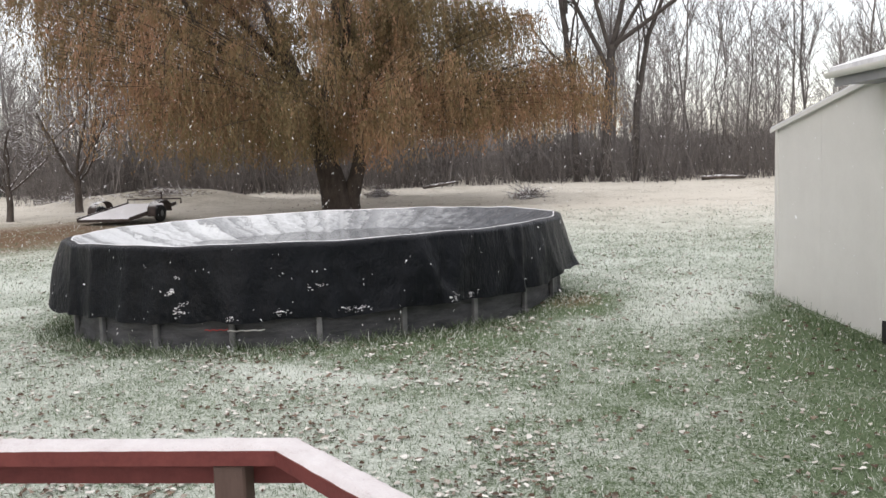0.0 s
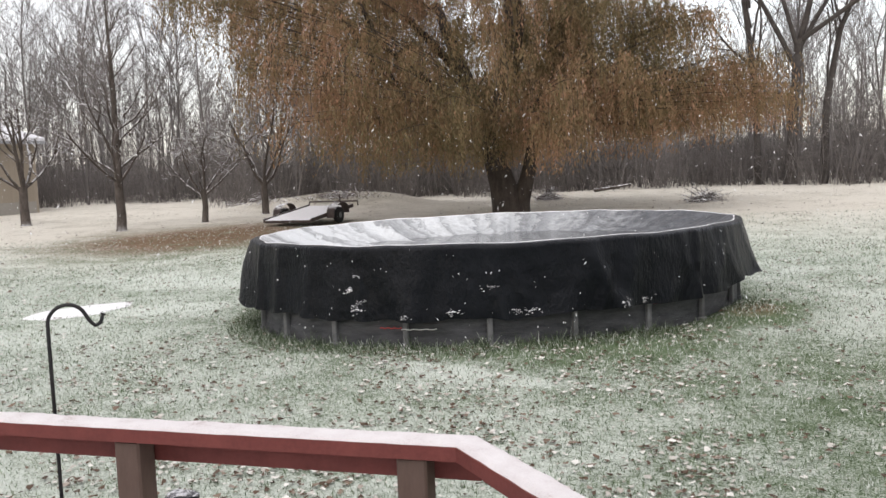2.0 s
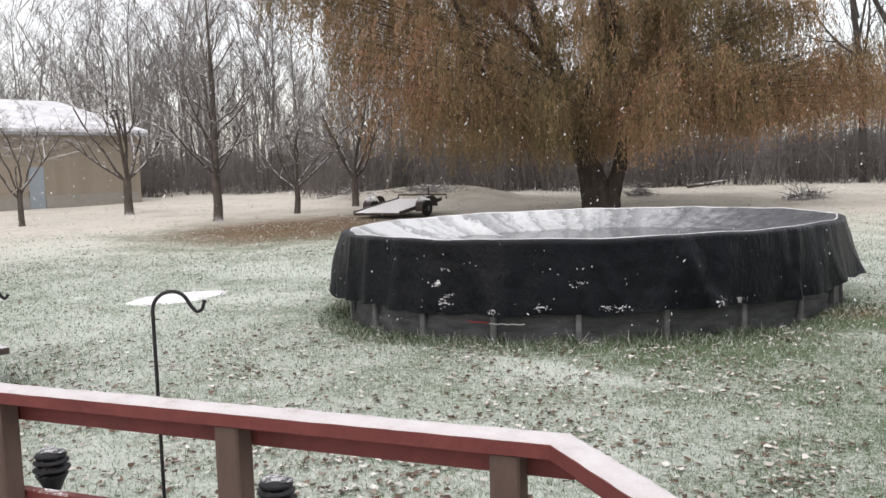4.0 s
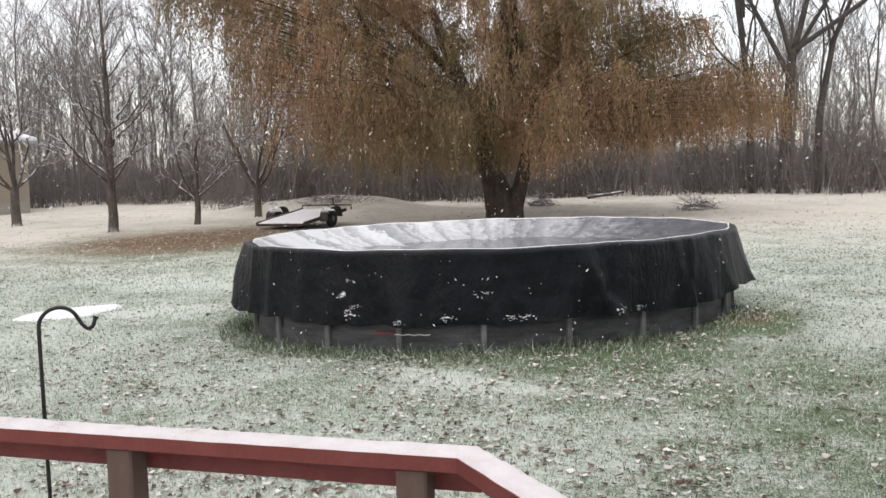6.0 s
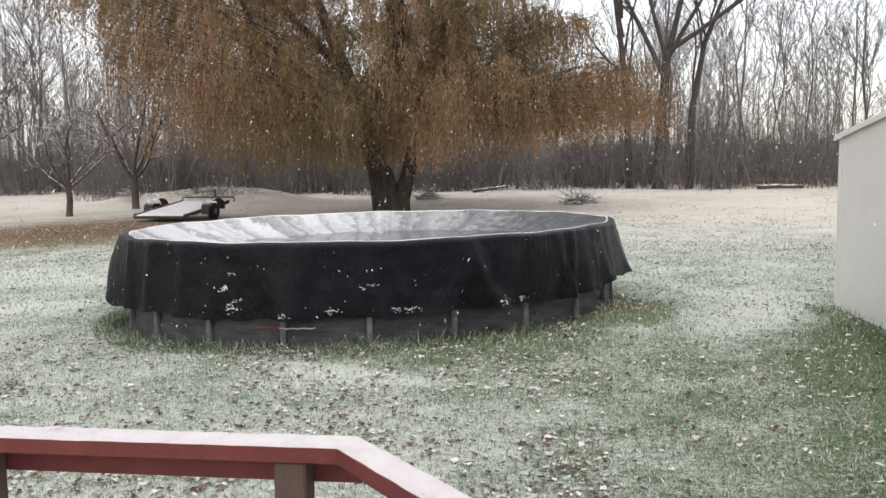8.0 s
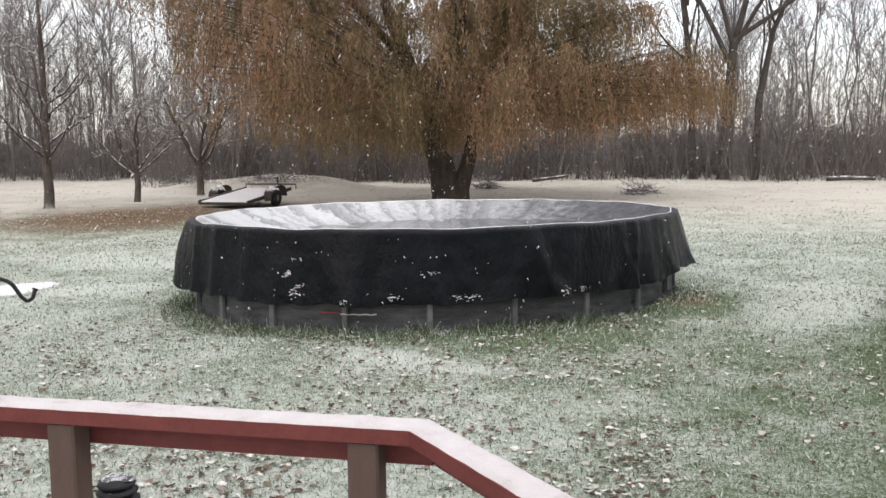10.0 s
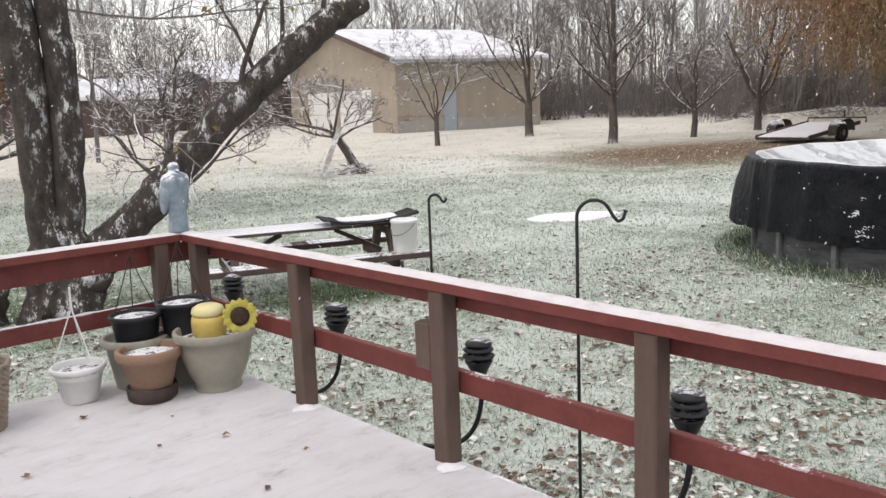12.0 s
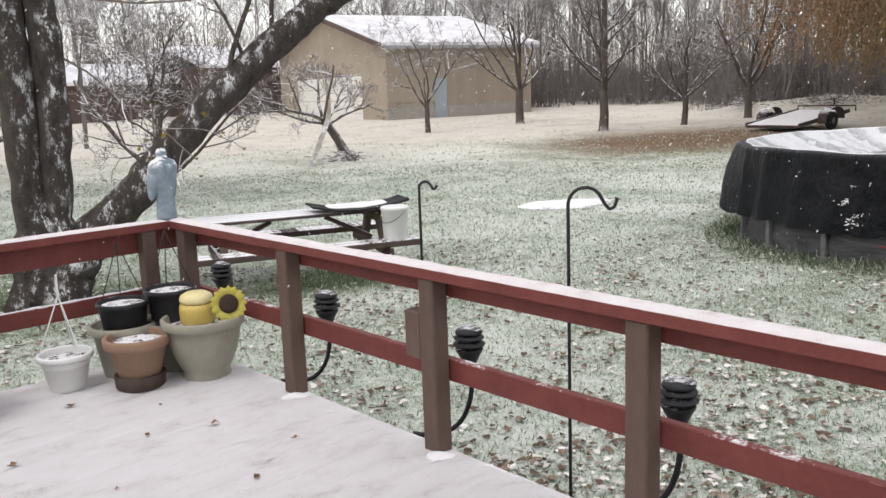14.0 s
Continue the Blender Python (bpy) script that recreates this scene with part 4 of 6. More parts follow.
# ---- bare trees ----
def grow(rnd, start, way, length, radius, depth, out, bend=0.25, lift=0.1, kids=(3, 5), shrink=0.62, spread=(30, 65), min_r=0.004, segs=5):
    """Adds the tapered path of a branch and of the branches on it."""
    pts, rad = [start.copy()], [radius]
    p, d = start.copy(), way.normalized()
    end_r = max(min_r, radius * (0.55 if depth > 0 else 0.35))
    for i in range(segs):
        d = (d + Vector((rnd.gauss(0, bend), rnd.gauss(0, bend), rnd.gauss(0, bend * 0.6) + lift)) * (1.0 / segs) * 1.6).normalized()
        p = p + d * (length / segs)
        pts.append(p.copy())
        rad.append(radius + (end_r - radius) * (i + 1) / segs)
    out.append((pts, rad))
    if depth <= 0:
        return
    n = rnd.randint(*kids)
    for k in range(n):
        f = 0.32 + 0.68 * (k + rnd.uniform(0.2, 0.9)) / n
        f = min(f, 1.0)
        x = f * segs
        i = min(int(x), segs - 1)
        q = pts[i].lerp(pts[i + 1], x - i)
        dd = (pts[i + 1] - pts[i]).normalized()
        side = dd.orthogonal().normalized()
        side.rotate(Matrix.Rotation(rnd.uniform(0, 2 * math.pi), 3, dd))
        ang = math.radians(rnd.uniform(*spread)) * (0.55 if f > 0.95 else 1)
        nd = dd * math.cos(ang) + side * math.sin(ang)
        r2 = max(min_r, (radius + (end_r - radius) * f) * rnd.uniform(0.45, 0.72))
        grow(rnd, q, nd, length * shrink * rnd.uniform(0.7, 1.15) * (1.1 - 0.35 * f), r2, depth - 1, out, bend * 1.1, lift, kids, shrink, spread, min_r, max(3, segs - 1))


def tree_geo(paths, split):
    """Two meshes: stout wood, and twigs thinner than split."""
    a, b = Geo(), Geo()
    for pts, rad in paths:
        if rad[0] >= split:
            a.tube(pts, rad, 8 if rad[0] > 0.05 else 6, cap=False)
        else:
            b.tube(pts, rad, 3, cap=False)
    return a, b


def spiky(paths, split):
    """As tree_geo, with each of the last twigs one slim tapering spike."""
    a, b = Geo(), Geo()
    for pts, rad in paths:
        if rad[0] >= split:
            a.tube(pts, rad, 6, cap=False)
        elif len(pts) > 3:
            b.tube(pts, rad, 3, cap=False)
        else:
            spike(b, pts[0], pts[1], rad[0])
            spike(b, pts[1], pts[-1], rad[0] * 0.75)
    return a, b


def spike(g, p, q, r):
    """A three-sided twig that tapers to a point."""
    d = (q - p).normalized()
    e = d.orthogonal().normalized() * r
    f = d.cross(e)
    g.add([p + e, p - e * 0.5 + f * 0.87, p - e * 0.5 - f * 0.87, q], [(0, 1, 3), (1, 2, 3), (2, 0, 3)])


def plant_tree(name, label, x, y, a, b, wood, twig, turn=0.0, group="", category="bare tree"):
    t = thing(name, label, category, pose(x, y, gz_at(x, y) - 0.05, 0, 0, turn), group=group)
    part("trunk", a, wood, t, smooth=True)
    part("crown", b, twig, t)
    return t


def orchard_tree(seed, height, trunk_h, r, low_spread=(45, 75), leader=False, kids=(3, 5), lean=(0, 0), depth=4):
    rnd = random.Random(seed)
    out = []
    base = Vector((0, 0, 0))
    fork = Vector((lean[0], lean[1], trunk_h))
    out.append(([base, base.lerp(fork, 0.08), base.lerp(fork, 0.5) + Vector((rnd.gauss(0, 0.03), rnd.gauss(0, 0.03), 0)), fork], [r * 1.5, r * 1.12, r, r * 0.92]))
    if leader:
        out.append(([fork, fork + Vector((0.05, 0.02, (height - trunk_h) * 0.5)), fork + Vector((0.02, -0.06, height - trunk_h))], [r * 0.9, r * 0.5, r * 0.1]))
        n = int((height - trunk_h) * 4.5)
        for k in range(n):
            f = (k + rnd.random()) / n
            z = trunk_h + (height - trunk_h) * f * 0.95
            a = rnd.uniform(0, 2 * math.pi)
            ang = math.radians(rnd.uniform(35, 65))
            way = Vector((math.cos(a) * math.sin(ang), math.sin(a) * math.sin(ang), math.cos(ang)))
            ln = (height - trunk_h) * 0.34 * (1 - f * 0.72) * rnd.uniform(0.75, 1.2)
            grow(rnd, Vector((lean[0], lean[1], z)), way, ln, max(0.012, r * 0.3 * (1 - f * 0.7)), depth - 2, out, 0.35, 0.25, (3, 5), 0.57, (28, 60), 0.005)
    else:
        n = rnd.randint(5, 7)
        for k in range(n):
            a = 2 * math.pi * (k + rnd.uniform(-0.3, 0.3)) / n
            ang = math.radians(rnd.uniform(*low_spread) if k % 3 else rnd.uniform(10, 30))
            way = Vector((math.cos(a) * math.sin(ang), math.sin(a) * math.sin(ang), math.cos(ang)))
            grow(rnd, fork - Vector((0, 0, rnd.uniform(0, trunk_h * 0.25))), way, (height - trunk_h) * rnd.uniform(0.55, 0.72), r * rnd.uniform(0.32, 0.48), depth, out, 0.45, 0.2, kids, 0.60, (28, 70), 0.0052)
    return tree_geo(out, 0.02)


def clinging_leaves(twigs, seed):
    """Withered leaves at some of the twig ends."""
    rnd = random.Random(seed)
    g = Geo()
    for p in twigs.v[::3]:
        if p[2] < 2.0 or noise.noise(Vector(p) * 0.7) < -0.15:
            continue
        w = rnd.uniform(0.035, 0.07)
        g.add([(0, 0, 0), (w * 0.6, w * 0.7, 0.01), (0, w * 1.7, 0), (-w * 0.6, w * 0.7, 0.01)], [(0, 1, 2, 3)], pose(p[0], p[1], p[2], rnd.uniform(0, 360), rnd.uniform(0, 360), rnd.uniform(0, 360)))
    return g


ORCH = [
    ("bare young tree with thin snowy branches", -29.46, 18.31, dict(seed=11, height=5.4, trunk_h=1.3, r=0.10, low_spread=(18, 38))),
    ("bare orchard tree with wide snowy branches", -30.19, 23.55, dict(seed=12, height=6.8, trunk_h=1.6, r=0.17, low_spread=(40, 72))),
    ("tall bare orchard tree with a straight leader", -23.46, 22.1, dict(seed=13, height=8.6, trunk_h=1.3, r=0.16, leader=True)),
    ("small bare orchard tree with spreading branches", -23.15, 26.04, dict(seed=14, height=4.9, trunk_h=1.35, r=0.11, low_spread=(40, 65))),
    ("bare orchard tree beside the trailer", -23.17, 29.88, dict(seed=15, height=6.6, trunk_h=1.5, r=0.14, low_spread=(22, 48))),
    ("leaning old apple tree propped by a board", -22.6, 11.29, dict(seed=16, height=3.9, trunk_h=1.25, r=0.13, low_spread=(55, 88), lean=(-0.35, -0.62))),
    ("broad old apple tree with low snowy limbs", -21.19, 0.48, dict(seed=17, height=4.9, trunk_h=1.15, r=0.19, low_spread=(52, 85))),
    ("old apple tree with crooked limbs", -27.83, 1.91, dict(seed=18, height=4.6, trunk_h=1.2, r=0.16, low_spread=(45, 80), lean=(0.1, 0.35))),
    ("low spreading apple tree with snowy twigs", -17.9, 4.6, dict(seed=19, height=4.3, trunk_h=0.45, r=0.13, low_spread=(35, 75), kids=(4, 6))),
    ("tall old apple tree full of withered leaves", -26.0, -0.9, dict(seed=21, height=7.6, trunk_h=1.4, r=0.18, low_spread=(25, 60), kids=(4, 5))),
    ("old apple tree with crooked limbs", -25.5, -3.2, dict(seed=20, height=5.0, trunk_h=1.2, r=0.17, low_spread=(45, 80))),
]
for lab, x, y, kw in ORCH:
    ta, tb = orchard_tree(**kw)
    tree = plant_tree("orchard_tree", lab, x, y, ta, tb, M_BARK, M_TWIG, group="orchard trees")
    if kw["seed"] in (17, 18, 20, 21):
        part("leaves", clinging_leaves(tb, kw["seed"]), M_RUSTLEAF, tree, "withered brown leaves still on the twigs")
prop = Geo().tube([(-21.45, 9.5, gz_at(-21.45, 9.5) - 0.05), (-22.75, 10.75, 1.42)], 0.085, 4)
solo("prop_board", prop, M_PROP, "grey weathered board propping the leaning tree", "board")


# big bare tree at the wood's edge
def big_tree():
    rnd = random.Random(77)
    out = [([Vector((0, 0, 0)), Vector((0.0, 0, 0.4)), Vector((0.1, 0, 3.5)), Vector((0.35, 0, 7.2))], [0.44, 0.30, 0.25, 0.21])]
    for ways, ln, r in (((0.3, 0.1, 1), 8, 0.16), ((-0.5, 0.1, 1), 8, 0.14), ((1.0, -0.1, 0.6), 10.5, 0.13), ((-0.15, -0.3, 1), 7, 0.12), ((0.45, 0.2, 1), 8, 0.12)):
        grow(rnd, Vector((0.3, 0, rnd.uniform(5.6, 7.1))), Vector(ways), ln, r, 3, out, 0.22, 0.12, (4, 6), 0.5, (22, 50), 0.016)
    out.append(([Vector((-1.6, 0.4, 0)), Vector((-1.7, 0.3, 5)), Vector((-2.2, 0.2, 9)), Vector((-2.9, 0.2, 14))], [0.2, 0.16, 0.13, 0.05]))
    for k in range(7):
        grow(rnd, Vector((-1.75 - 0.06 * k, 0.3, 5 + k * 1.0)), Vector((rnd.uniform(-0.7, 0.6), rnd.uniform(-0.4, 0.4), 1)), 4.2, 0.07, 2, out, 0.25, 0.1, (3, 5), 0.5, (22, 50), 0.014)
    out.append(([Vector((1.5, 0.2, 0)), Vector((1.6, 0.2, 4)), Vector((2.2, 0.2, 7.5)), Vector((3.8, 0.2, 11.5))], [0.2, 0.17, 0.13, 0.05]))
    for k in range(6):
        grow(rnd, Vector((1.65 + 0.2 * k, 0.2, 5 + k * 0.9)), Vector((rnd.uniform(-0.3, 0.8), rnd.uniform(-0.4, 0.4), 1)), 3.6, 0.06, 2, out, 0.25, 0.1, (3, 5), 0.5, (22, 50), 0.014)
    return tree_geo(out, 0.06)


ta, tb = big_tree()
plant_tree("tall_bare_tree", "tall bare tree with several trunks and long limbs", -3.3, 46.6, ta, tb, M_TALL, M_TALL, category="bare tree")


# woods behind the field
def wood_variant(seed):
    rnd = random.Random(seed)
    h = rnd.uniform(9, 15)
    r = rnd.uniform(0.04, 0.085)
    out = []
    trunk = [Vector((0, 0, -0.3))]
    for i in range(1, 6):
        trunk.append(Vector((rnd.gauss(0, 0.10) * i, rnd.gauss(0, 0.10) * i, h * i / 5)))
    out.append((trunk, [r * (1.15 - 0.98 * i / 5) for i in range(6)]))
    for k in range(rnd.randint(12, 15)):
        f = rnd.uniform(0.2, 0.98)
        i = min(int(f * 5), 4)
        q = trunk[i].lerp(trunk[i + 1], f * 5 - i)
        a = rnd.uniform(0, 6.28)
        ang = math.radians(rnd.uniform(18, 50))
        limbs = []
        grow(rnd, q, Vector((math.cos(a) * math.sin(ang), math.sin(a) * math.sin(ang), math.cos(ang))), h * 0.30 * (1.15 - f * 0.7), max(0.02, r * 0.4 * (1.1 - f)), 1, limbs, 0.25, 0.15, (4, 6), 0.58, (20, 50), 0.011, 3)
        out += limbs
        for pts, rad in limbs:
            for n in range(5):
                x = rnd.uniform(0.3, 1.0) * (len(pts) - 1)
                j = min(int(x), len(pts) - 2)
                p = pts[j].lerp(pts[j + 1], x - j)
                d = (pts[j + 1] - pts[j]).normalized() + Vector((rnd.gauss(0, 0.5), rnd.gauss(0, 0.5), rnd.gauss(0.1, 0.4)))
                e = p + d.normalized() * rnd.uniform(0.35, 1.1)
                out.append(([p, p.lerp(e, 0.5) + Vector((rnd.gauss(0, 0.04), rnd.gauss(0, 0.04), 0.03)), e], [0.009, 0.007, 0.003]))
    return spiky(out, 0.045)


variants = []
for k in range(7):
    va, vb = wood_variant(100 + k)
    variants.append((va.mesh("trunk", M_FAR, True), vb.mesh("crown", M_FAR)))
rnd = random.Random(9)


def keeps_clear(x, y):
    d = Vector((x + 38.4, y - 21.6))
    u, v = d.dot(KW), d.dot(KN)
    if -3 < u < GW + 3 and -3 < v < GD + 3:
        return False
    return not (-64 < x < -48 and 2 < y < 21)


def arc(deg, r):
    a = math.radians(90 + deg)
    return r * math.cos(a), r * math.sin(a)


placed = 0
while placed < 170:
    az = rnd.uniform(-24, 104)
    r = rnd.choice([rnd.uniform(47.5, 56), rnd.uniform(50, 72)])
    if az > 42:
        r += 6
    x, y = arc(az, r)
    if not keeps_clear(x, y) or (az < 16 and rnd.random() < 0.5):
        continue
    va, vb = variants[rnd.randrange(7)]
    t = thing("woodland_tree", "slim bare grey tree in the woods", "bare tree", pose(x, y, gz_at(x, y), rnd.gauss(0, 2), rnd.gauss(0, 2), rnd.uniform(0, 360)) @ Matrix.Scale(rnd.uniform(0.75, 1.25), 4), group="woods behind the field")
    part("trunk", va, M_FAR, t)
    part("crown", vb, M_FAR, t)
    placed += 1


for x, y, k, size in ((-29.7, 4.9, 2, 0.85), (-33.5, 6.2, 4, 0.95), (-37.8, 4.8, 1, 1.0), (-41.0, 9.7, 5, 0.8), (-34.5, 2.2, 0, 0.9), (-39.5, -1.5, 3, 1.0), (-44.0, 1.0, 6, 1.0), (-42.0, -4.0, 2, 1.1), (-46.0, -2.5, 4, 1.0), (-36.0, -2.0, 5, 0.9), (-33.0, -4.5, 1, 0.9)):
    t = thing("woodland_tree", "slim bare grey tree behind the orchard", "bare tree", pose(x, y, gz_at(x, y), 0, 0, 50 * k) @ Matrix.Scale(size, 4), group="woods behind the field")
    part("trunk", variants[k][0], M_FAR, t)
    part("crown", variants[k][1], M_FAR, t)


def brush_variant(seed):
    rnd = random.Random(seed)
    g = Geo()
    for k in range(30):
        a, rr = rnd.uniform(0, 6.28), rnd.uniform(0, 1.6)
        p = Vector((rr * math.cos(a), rr * math.sin(a), -0.1))
        h = rnd.uniform(1.2, 5.2) * rnd.uniform(0.6, 1.0)
        top = p + Vector((rnd.gauss(0, 0.26) * h, rnd.gauss(0, 0.26) * h, h))
        mid = p.lerp(top, 0.5) + Vector((rnd.gauss(0, 0.1), rnd.gauss(0, 0.1), 0))
        r = rnd.uniform(0.009, 0.02)
        g.add(*stick(p, mid, r, r * 0.7))
        spike(g, mid, top, r * 0.7)
        for n in range(9):
            f = rnd.uniform(0.2, 0.95)
            q = p.lerp(mid, f * 2) if f < 0.5 else mid.lerp(top, f * 2 - 1)
            d = Vector((rnd.gauss(0, 0.7), rnd.gauss(0, 0.7), rnd.uniform(-0.1, 1.0))).normalized()
            spike(g, q, q + d * rnd.uniform(0.4, 1.3) * (1.2 - f * 0.6), 0.0085)
    return g


def stick(p, q, r0, r1):
    """The corners and triangles of a three-sided stick."""
    d = (q - p).normalized()
    e = d.orthogonal().normalized()
    f = d.cross(e)
    ring = [e, e * -0.5 + f * 0.87, e * -0.5 - f * 0.87]
    return [p + c * r0 for c in ring] + [q + c * r1 for c in ring], [(0, 1, 4), (0, 4, 3), (1, 2, 5), (1, 5, 4), (2, 0, 3), (2, 3, 5)]


def far_tree(seed):
    """A slim far tree: a stem and a haze of fine twigs."""
    rnd = random.Random(seed)
    g = Geo()
    h = rnd.uniform(8.0, 14.0)
    mid, top = Vector((rnd.gauss(0, 0.2), rnd.gauss(0, 0.2), h * 0.5)), Vector((rnd.gauss(0, 0.5), rnd.gauss(0, 0.5), h))
    r = rnd.uniform(0.05, 0.09)
    g.add(*stick(Vector((0, 0, -0.3)), mid, r, r * 0.65))
    spike(g, mid, top, r * 0.65)
    for k in range(18):
        f = rnd.uniform(0.12, 0.97)
        q = Vector((0, 0, 0)).lerp(mid, f * 2) if f < 0.5 else mid.lerp(top, f * 2 - 1)
        a, ang = rnd.uniform(0, 6.28), math.radians(rnd.uniform(18, 50))
        e = q + Vector((math.cos(a) * math.sin(ang), math.sin(a) * math.sin(ang), math.cos(ang))) * h * 0.30 * (1.2 - 0.75 * f)
        spike(g, q, e, 0.024)
        for n in range(9):
            p = q.lerp(e, rnd.uniform(0.25, 1.0))
            spike(g, p, p + ((e - q).normalized() + Vector((rnd.gauss(0, 0.5), rnd.gauss(0, 0.5), rnd.gauss(0.1, 0.35)))) * rnd.uniform(0.4, 1.2), 0.013)
    return g


def strewn(kinds, spots):
    """One mesh of many turned and scaled copies of the given plants."""
    arrays = [(np.array(g.v, np.float32), np.array(g.f, np.int32)) for g in kinds]
    vs, fs, o = [], [], 0
    for x, y, k, a, wide, tall in spots:
        v, f = arrays[k % len(arrays)]
        c, n = math.cos(a) * wide, math.sin(a) * wide
        vs.append(np.c_[v[:, 0] * c - v[:, 1] * n + x, v[:, 0] * n + v[:, 1] * c + y, v[:, 2] * tall + gz_at(x, y)])
        fs.append(f + o)
        o += len(v)
    return np.concatenate(vs), np.concatenate(fs)


def triangles(g):
    g.f = [t for f in g.f for t in ([f] if len(f) == 3 else [(f[0], f[1], f[2]), (f[0], f[2], f[3])])]
    return g


rnd = random.Random(31)
spots = []
while len(spots) < 560:
    az = rnd.uniform(-26, 106)
    r = rnd.uniform(46.5, 68) if rnd.random() < 0.45 else rnd.uniform(46.5, 54)
    r += (6 if az > 40 else -2 if az > 22 else 0) + 1.6 * noise.noise(Vector((az * 0.5, 4, 0)))
    x, y = arc(az, r)
    if keeps_clear(x, y):
        size = rnd.uniform(0.6, 1.2) * (0.8 + 0.35 * noise.noise(Vector((az * 0.35, 0, 0))))
        spots.append((x, y, rnd.randrange(5), rnd.uniform(0, 6.28), size * 1.35, size * 1.5))
tagged(new("undergrowth", raw_mesh("undergrowth", *strewn([triangles(brush_variant(200 + k)) for k in range(5)], spots), M_BRUSH)), "dense bare grey brush along the wood's edge", "brush", kind="stuff")

spots = []
while len(spots) < 880:
    az = rnd.uniform(-28, 108)
    r = rnd.uniform(60, 92)
    x, y = arc(az, r)
    if keeps_clear(x, y) and (az > 16 or rnd.random() < 0.6):
        size = rnd.uniform(0.65, 1.2)
        spots.append((x, y, rnd.randrange(8), rnd.uniform(0, 6.28), size, size))
tagged(new("far_woods", raw_mesh("far_woods", *strewn([triangles(far_tree(300 + k)) for k in range(8)], spots), M_HAZED)), "haze of bare grey trees deep in the woods", "woods", kind="stuff")


def deep_band(radius, low, high, salt):
    """The closed depth of the woods, as a ragged low bank."""
    def at(s, t):
        a = 90 - 40 + 160 * s
        r = radius + (6.0 if a > 131 else 0)
        top = low + high * (noise.noise(Vector((s * 60, salt, 0))) + 0.7 * noise.noise(Vector((s * 300, salt + 3, 0))))
        return (r * math.cos(math.radians(a)), r * math.sin(math.radians(a)), 0.6 + max(0.6, top) * t)
    return Geo().grid(at, 1200, 1)


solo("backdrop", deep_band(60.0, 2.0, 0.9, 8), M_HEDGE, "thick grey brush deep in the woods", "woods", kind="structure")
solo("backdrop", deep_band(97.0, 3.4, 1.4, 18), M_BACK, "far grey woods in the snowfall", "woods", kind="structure")


